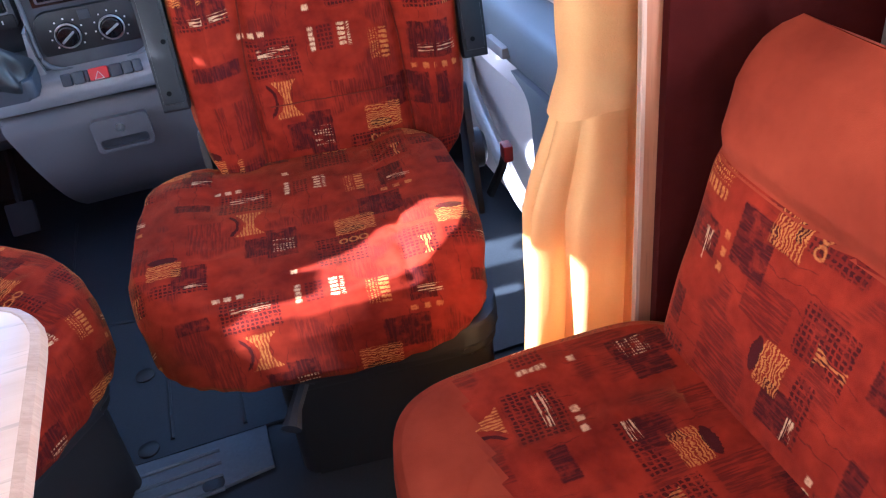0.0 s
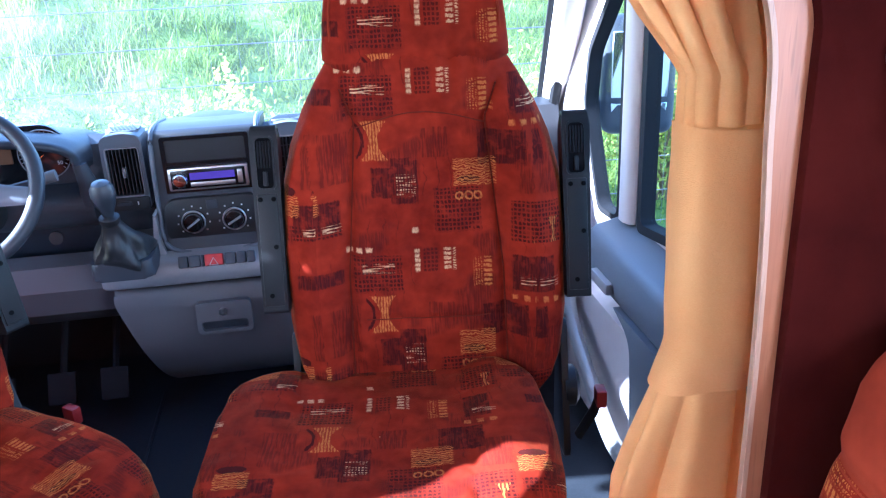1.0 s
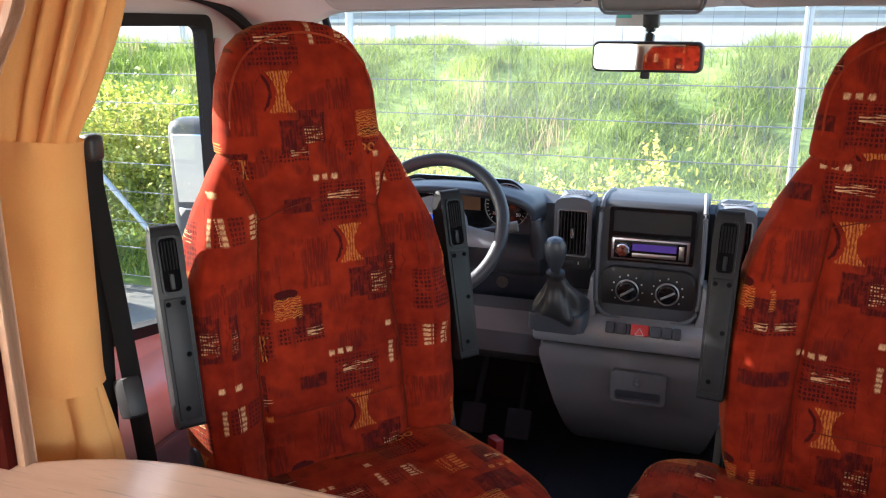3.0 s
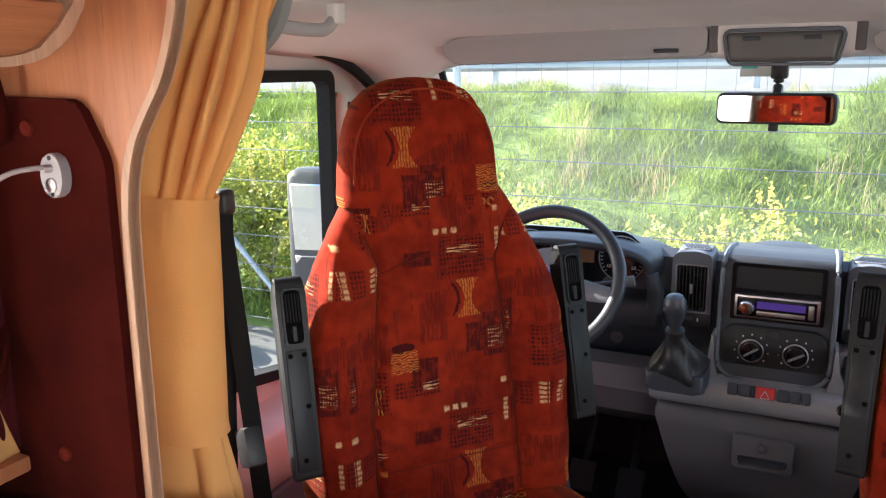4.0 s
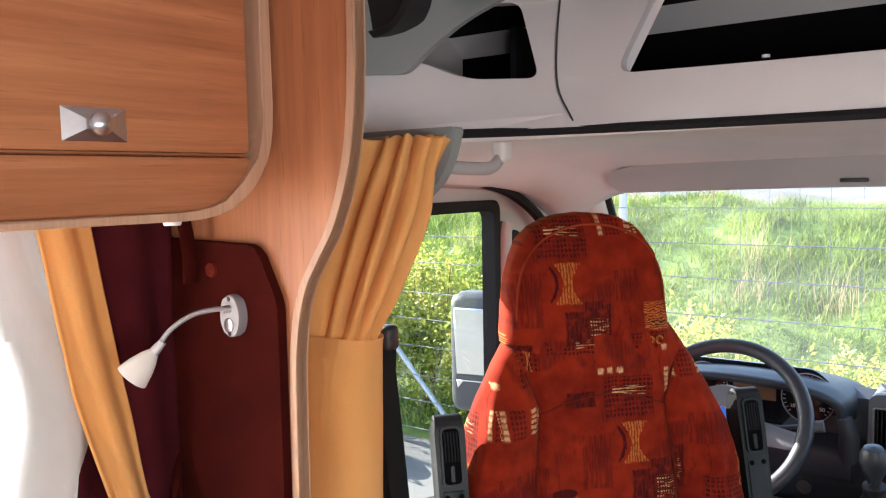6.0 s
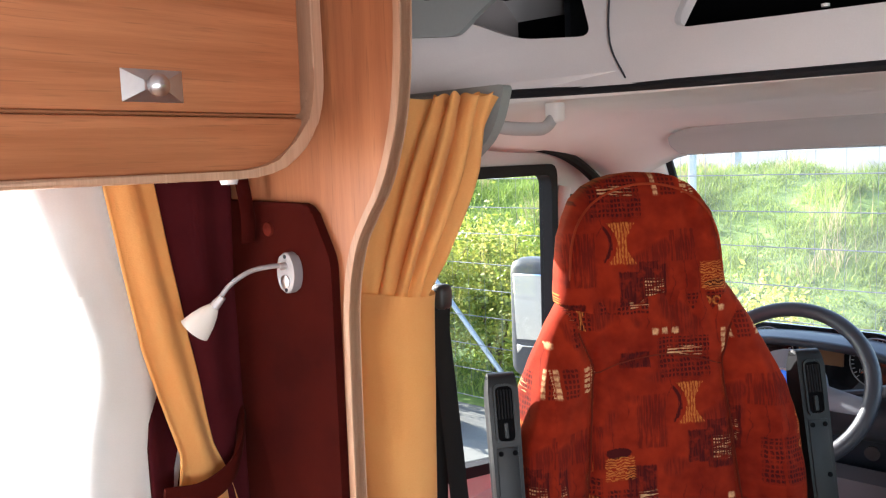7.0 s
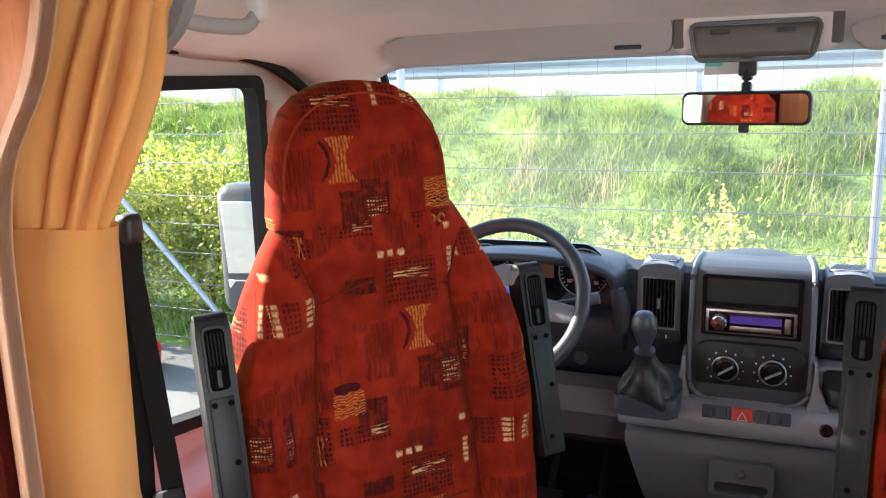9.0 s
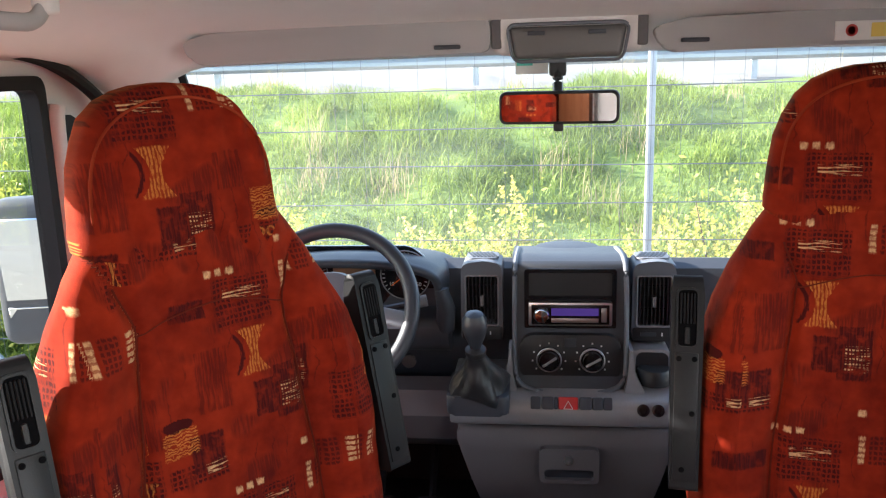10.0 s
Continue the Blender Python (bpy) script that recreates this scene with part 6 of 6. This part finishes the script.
def wall_cupboard():
    c = thing("wall_cupboard", "pear-wood wall cupboard with a rounded lower corner", "cupboard", (-0.9, -0.5, 1.33))
    out = rounded([(-1.75, 1.335), (0.298, 1.335), (0.298, 1.98), (-1.75, 1.98)], [0, 0.13, 0, 0], 10)
    part("body", prism(out, "x", -1.058, -0.768), M_WOODH, c, smooth=False)
    out2 = rounded([(-1.74, 1.337), (0.285, 1.337), (0.285, 1.405), (-1.74, 1.405)], [0, 0.06, 0, 0], 8)
    v = part("valance", prism(out2, "x", -0.768, -0.752, 0.006), M_WOODH, c)
    y = 0.283
    for k in range(3):
        dr = part("door", prism(rrect(y - 0.66, y, 1.409, 1.97, 0.006, 3), "x", -0.768, -0.749, 0.004), M_WOODH, c)
        yk = y - 0.207
        pl = bmesh.new()
        z0, hy, hz = 1.437, 0.037, 0.018
        a = [pl.verts.new((-0.749, yk + sy * hy, z0 + sz * hz)) for sy, sz in ((-1, -1), (1, -1), (1, 1), (-1, 1))]
        b = [pl.verts.new((-0.742, yk + sy * hy * 0.35, z0 + sz * hz * 0.3)) for sy, sz in ((-1, -1), (1, -1), (1, 1), (-1, 1))]
        pl.faces.new(b)
        for i in range(4):
            pl.faces.new((a[i], a[(i + 1) % 4], b[(i + 1) % 4], b[i]))
        kp = part("catch_plate", pl, M_SATIN, dr, "satin metal catch plate", smooth=False)
        part("push_knob", lathe([(0.009, 0), (0.0125, 0.004), (0.0125, 0.009), (0.008, 0.014), (0.0005, 0.016)], (-0.742, yk, z0), "x", 24), M_SATIN, dr, "round push knob")
        y -= 0.668
    path_o = rounded([(-0.1, 1.329), (0.314, 1.329), (0.314, 1.98)], [0, 0.14, 0], 10)
    path_i = rounded([(-0.1, 1.339), (0.298, 1.339), (0.298, 1.98)], [0, 0.13, 0], 10)
    part("edge_band", prism(path_o + path_i[::-1], "x", -0.772, -0.738, 0.004), M_EDGE, c, "pale layered edge band", angle=25)
    part("hook", lathe([(0.010, 0), (0.012, 0.006), (0.006, 0.010)], (-0.80, 0.20, 1.322), "z", 14), M_WHITE, c, "small white fitting")


wall_cupboard()


def window_dressing():
    w = thing("living_window", "framed side window glowing with daylight", "window", (-1.08, -0.53, 0.82), kind="structure")
    part("window_frame", plate(rrect(-1.16, 0.09, 0.78, 1.40, 0.08), [rrect(-1.09, 0.02, 0.85, 1.33, 0.05)], "x", -1.062, -1.035), M_WHITE, w)
    g = part("pane", prism(rrect(-1.10, 0.03, 0.84, 1.34, 0.05), "x", -1.085, -1.080), M_GLASS, w)
    g.visible_shadow = False
    part("window_sill", box(-1.06, -0.935, -1.2, 0.30, 0.755, 0.78, 0.006), M_WOODV, w)

    n = thing("voile_curtain", "sheer white voile curtain over the window", "curtain", (-1.0, -0.5, 0.78))

    def voile(i, j):
        y = -1.15 + 1.345 * i
        z = 0.785 + 0.545 * j
        pull = 0.07 * step(0.75, 1.0, i) * math.sin(j * math.pi) - 0.02
        return (-0.990 + 0.017 * math.sin(y * 58 + 4 * fn_noise(y, z, 0, 4)) + 0.01 * fn_noise(y, z, 0, 5), y + pull * 0.5, z)

    part("drape", sheet(220, 14, voile), M_SHEER, n)
    t = thing("side_curtain", "yellow window curtain held back by a red tie", "curtain", (-0.96, 0.15, 0.78))

    def drape(i, j):
        z = 1.335 - 0.555 * j
        y0 = lerp(z, [0.78, 0.88, 0.93, 1.1, 1.335], [0.13, 0.182, 0.188, 0.143, 0.108])
        y1 = lerp(z, [0.78, 0.88, 0.93, 1.1, 1.335], [0.30, 0.272, 0.250, 0.218, 0.178])
        y = y0 + (y1 - y0) * i
        return (-0.955 + 0.007 * math.sin(i * 9 + z * 3) + 0.008 * fn_noise(y, z, 0, 8), y, z)

    o = part("drape", sheet(40, 40, drape), M_YEL, t)
    m = o.modifiers.new("thick", "SOLIDIFY")
    m.thickness = 0.004
    part("tie", tube(smooth_path([(-0.925, 0.145, 0.885), (-0.915, 0.20, 0.880), (-0.92, 0.255, 0.90), (-0.955, 0.295, 0.945), (-0.99, 0.31, 0.97)], 6), 0.018, 8, flat=0.35, side=(0, 0.3, 1)), M_RED, t, "burgundy curtain tie")
    b = thing("velvet_hanging", "dark burgundy velvet hanging in the window corner", "curtain", (-0.98, 0.25, 0.78))

    def hang(i, j):
        y = 0.155 + 0.155 * i
        z = 0.785 + 0.555 * j
        return (-0.985 + 0.030 * i * i + 0.012 * math.sin(i * 9 + z * 2) + 0.006 * fn_noise(y, z, 0, 9), y, z)

    o = part("drape", sheet(24, 20, hang), M_BURG, b)
    m = o.modifiers.new("thick", "SOLIDIFY")
    m.thickness = 0.006
    part("loop", tube(smooth_path([(-0.90, 0.285, 1.335), (-0.895, 0.29, 1.28), (-0.905, 0.296, 1.235)], 5), 0.012, 8, flat=0.5), M_RED, b)


window_dressing()


def table():
    t = thing("dinette_table", "pale wood-laminate dinette table with rounded corners", "table", (-0.48, 0.0, 0.0))
    out = rounded([(-0.98, -0.75), (-0.02, -0.75), (-0.02, 0.385), (-0.60, 0.398), (-0.98, 0.20)], [0.03, 0.10, 0.10, 0.12, 0.05], 8)
    part("tabletop", prism(out, "z", 0.695, 0.722, 0.004), M_TABLE, t)
    lo = [(x * 0.998, y * 0.998) for x, y in out]
    part("edge_band", tube([(x, y, 0.7085) for x, y in out], 0.0135, 8, True), M_EDGE, t, "pale edge band")
    part("leg", lathe([(0.10, 0), (0.10, 0.012), (0.035, 0.025), (0.032, 0.68), (0.09, 0.694)], (-0.45, -0.25, 0.0)), M_SATIN, t, "metal table leg")


table()


def side_bench():
    b = thing("side_bench", "rust-red patterned side seat against the wall", "bench seat", (0.6, -0.3, 0.0))
    part("box", prism(rrect(0.40, 1.05, -1.1, 0.27, 0.02), "z", 0.0, 0.34), M_WOODV, b, smooth=False)

    def seat(i, j):
        q = 2 * math.pi * i
        k = lerp(j, [0, 0.15, 0.4, 0.6, 0.75, 0.88, 1], [0.965, 0.99, 1.0, 0.985, 0.95, 0.6, 0.003])
        z = lerp(j, [0, 0.15, 0.4, 0.6, 0.75, 0.88, 1], [0.342, 0.345, 0.41, 0.460, 0.475, 0.483, 0.485])
        c, s = math.cos(q), math.sin(q)
        x = 0.545 + math.copysign(abs(c) ** 0.42, c) * 0.245 * (0.3 + 0.7 * k if k < 0.7 else k)
        y = -0.36 + math.copysign(abs(s) ** 0.22, s) * 0.70 * (0.2 + 0.8 * k if k < 0.7 else k)
        z += 0.004 * fn_noise(x, y, z, 10) - 0.006 * math.exp(-((x - 0.535) / 0.005) ** 2) * step(0.6, 0.75, j)
        return (x, y, z)

    cushion = part("seat_cushion", sheet(200, 40, seat, lambda x, y, z: (y + 0.42, -x + 0.9 + (0.45 - z)), True), [M_FAB, M_RUST], b, "patterned cushion with a plain front panel", angle=70)
    for p in cushion.data.polygons:
        p.material_index = 1 if p.center.x + ROOT[b].translation.x < 0.425 else 0

    def backr(i, j):
        q = 2 * math.pi * i
        z = 0.44 + 0.45 * j
        lean = 0.24 * (z - 0.44)
        th = lerp(j, [0, 0.06, 0.3, 0.62, 0.66, 0.72, 0.85, 0.95, 1.0], [0.04, 0.062, 0.068, 0.066, 0.058, 0.076, 0.078, 0.055, 0.001])
        kk = lerp(j, [0, 0.04, 0.9, 0.97, 1.0], [0.975, 1, 1, 0.985, 0.96])
        c, s = math.cos(q), math.sin(q)
        x = 0.762 + lean + math.copysign(abs(c) ** 0.5, c) * th
        y = -0.42 + math.copysign(abs(s) ** 0.16, s) * 0.71 * kk
        x += 0.004 * fn_noise(x, y, z, 9)
        return (x, y, z)

    part("top_roll", sheet(220, 26, lambda i, j: backr(i, 0.645 + 0.355 * j), wrap=True), M_RUST, b, "plain rust velour head roll", angle=70)
    part("backrest", sheet(220, 44, lambda i, j: backr(i, 0.655 * j), lambda x, y, z: (-z + 0.6, -y + 0.95), True), M_FAB, b, "leaning patterned backrest", angle=70)


side_bench()


def dinette_bench():
    b = thing("dinette_bench", "rust-red patterned forward-facing bench behind the table", "bench seat", (-0.5, -1.2, 0.0))
    part("box", prism(rrect(-1.04, -0.06, -1.40, -0.90, 0.02), "z", 0.0, 0.34), M_WOODV, b, smooth=False)

    def pad(i, j, c, h, e):
        q = 2 * math.pi * i
        k = lerp(j, [0, 0.15, 0.4, 0.7, 0.88, 1], [0.96, 0.99, 1.0, 0.97, 0.7, 0.003])
        z = lerp(j, [0, 0.15, 0.4, 0.7, 0.88, 1], [0.0, 0.01, 0.4, 0.92, 1.0, 1.0]) * h[2]
        cc, s = math.cos(q), math.sin(q)
        x = c[0] + math.copysign(abs(cc) ** e, cc) * h[0] * k
        y = c[1] + math.copysign(abs(s) ** e, s) * h[1] * k
        return (x, y + 0.004 * fn_noise(x, y, z, 9), c[2] + z)

    part("seat_cushion", sheet(80, 24, lambda i, j: pad(i, j, (-0.55, -1.13, 0.342), (0.48, 0.24, 0.13), 0.3), lambda x, y, z: (x + 0.3, z - y), True), M_FAB, b, angle=70)
    part("backrest", sheet(80, 40, lambda i, j: pad(i, j, (-0.86, -1.42, 0.46), (0.17, 0.07, 0.68), 0.3), lambda x, y, z: (x + 0.3, 1.1 - z), True), M_FAB, b, angle=70)


dinette_bench()


def rear_units():
    """Tall furniture behind the dinette, seen in the rear-view mirror."""
    w = thing("wardrobe", "dark-fronted pear-wood wardrobe behind the dinette", "wardrobe", (-0.62, -1.9, 0.0))
    part("body", box(-0.74, -0.56, -2.2, -1.72, 0.0, 1.95, 0.008), M_WOODV, w)
    part("door", box(-0.90, -0.742, -2.1, -1.74, 0.02, 1.93, 0.006), M_BURG, w, "dark burgundy front")
    f = thing("fridge", "white upright fridge with a grey handle", "fridge", (-0.36, -1.95, 0.0))
    part("body", box(-0.55, -0.10, -2.3, -1.76, 0.0, 1.90, 0.012), M_WHITE, f)
    part("door", box(-0.545, -0.105, -1.758, -1.735, 0.03, 1.88, 0.008), M_WHITE, f)
    part("handle", box(-0.53, -0.51, -1.733, -1.705, 0.9, 1.3, 0.006), M_DASHL, f, "grey handle")


rear_units()

# ---- floor mat ribs and step ----


def mat():
    m = thing("cab_mat", "dark rubber cab mat with moulded ridges", "floor mat", (0, 1.2, 0))
    part("sheet", prism(rrect(-0.9, 0.9, 0.82, 2.1, 0.04), "z", 0.001, 0.008), M_MAT, m)
    for pts in ([(-0.28, 0.84, 0.009), (-0.28, 1.9, 0.009)], [(-0.05, 0.86, 0.009), (-0.05, 1.30, 0.009), (-0.24, 1.34, 0.009)], [(0.10, 0.84, 0.009), (0.10, 1.5, 0.009)]):
        part("ridge", tube(pts, 0.005, 6), M_MAT, m)
    for x, y in ((-0.10, 1.09), (-0.10, 0.85), (0.02, 0.70)):
        part("stud", lathe([(0.022, 0), (0.022, 0.006), (0.016, 0.009), (0.0005, 0.009)], (x, y, 0.006), "z", 20), M_BLACK, m)
    s = thing("step_plate", "grey ribbed step plate behind the cab mat", "floor plate", (0, 0.72, 0))
    part("sheet", prism([(-0.75, 0.58), (0.14, 0.70), (0.14, 0.815), (-0.75, 0.815)], "z", 0.001, 0.012, 0.004), M_MATB, s)
    for k in range(4):
        y = 0.66 + 0.035 * k
        part("rib", tube([(-0.40, y, 0.013), (0.04, y + 0.02, 0.013)], 0.0045, 6), M_MATB, s)


mat()
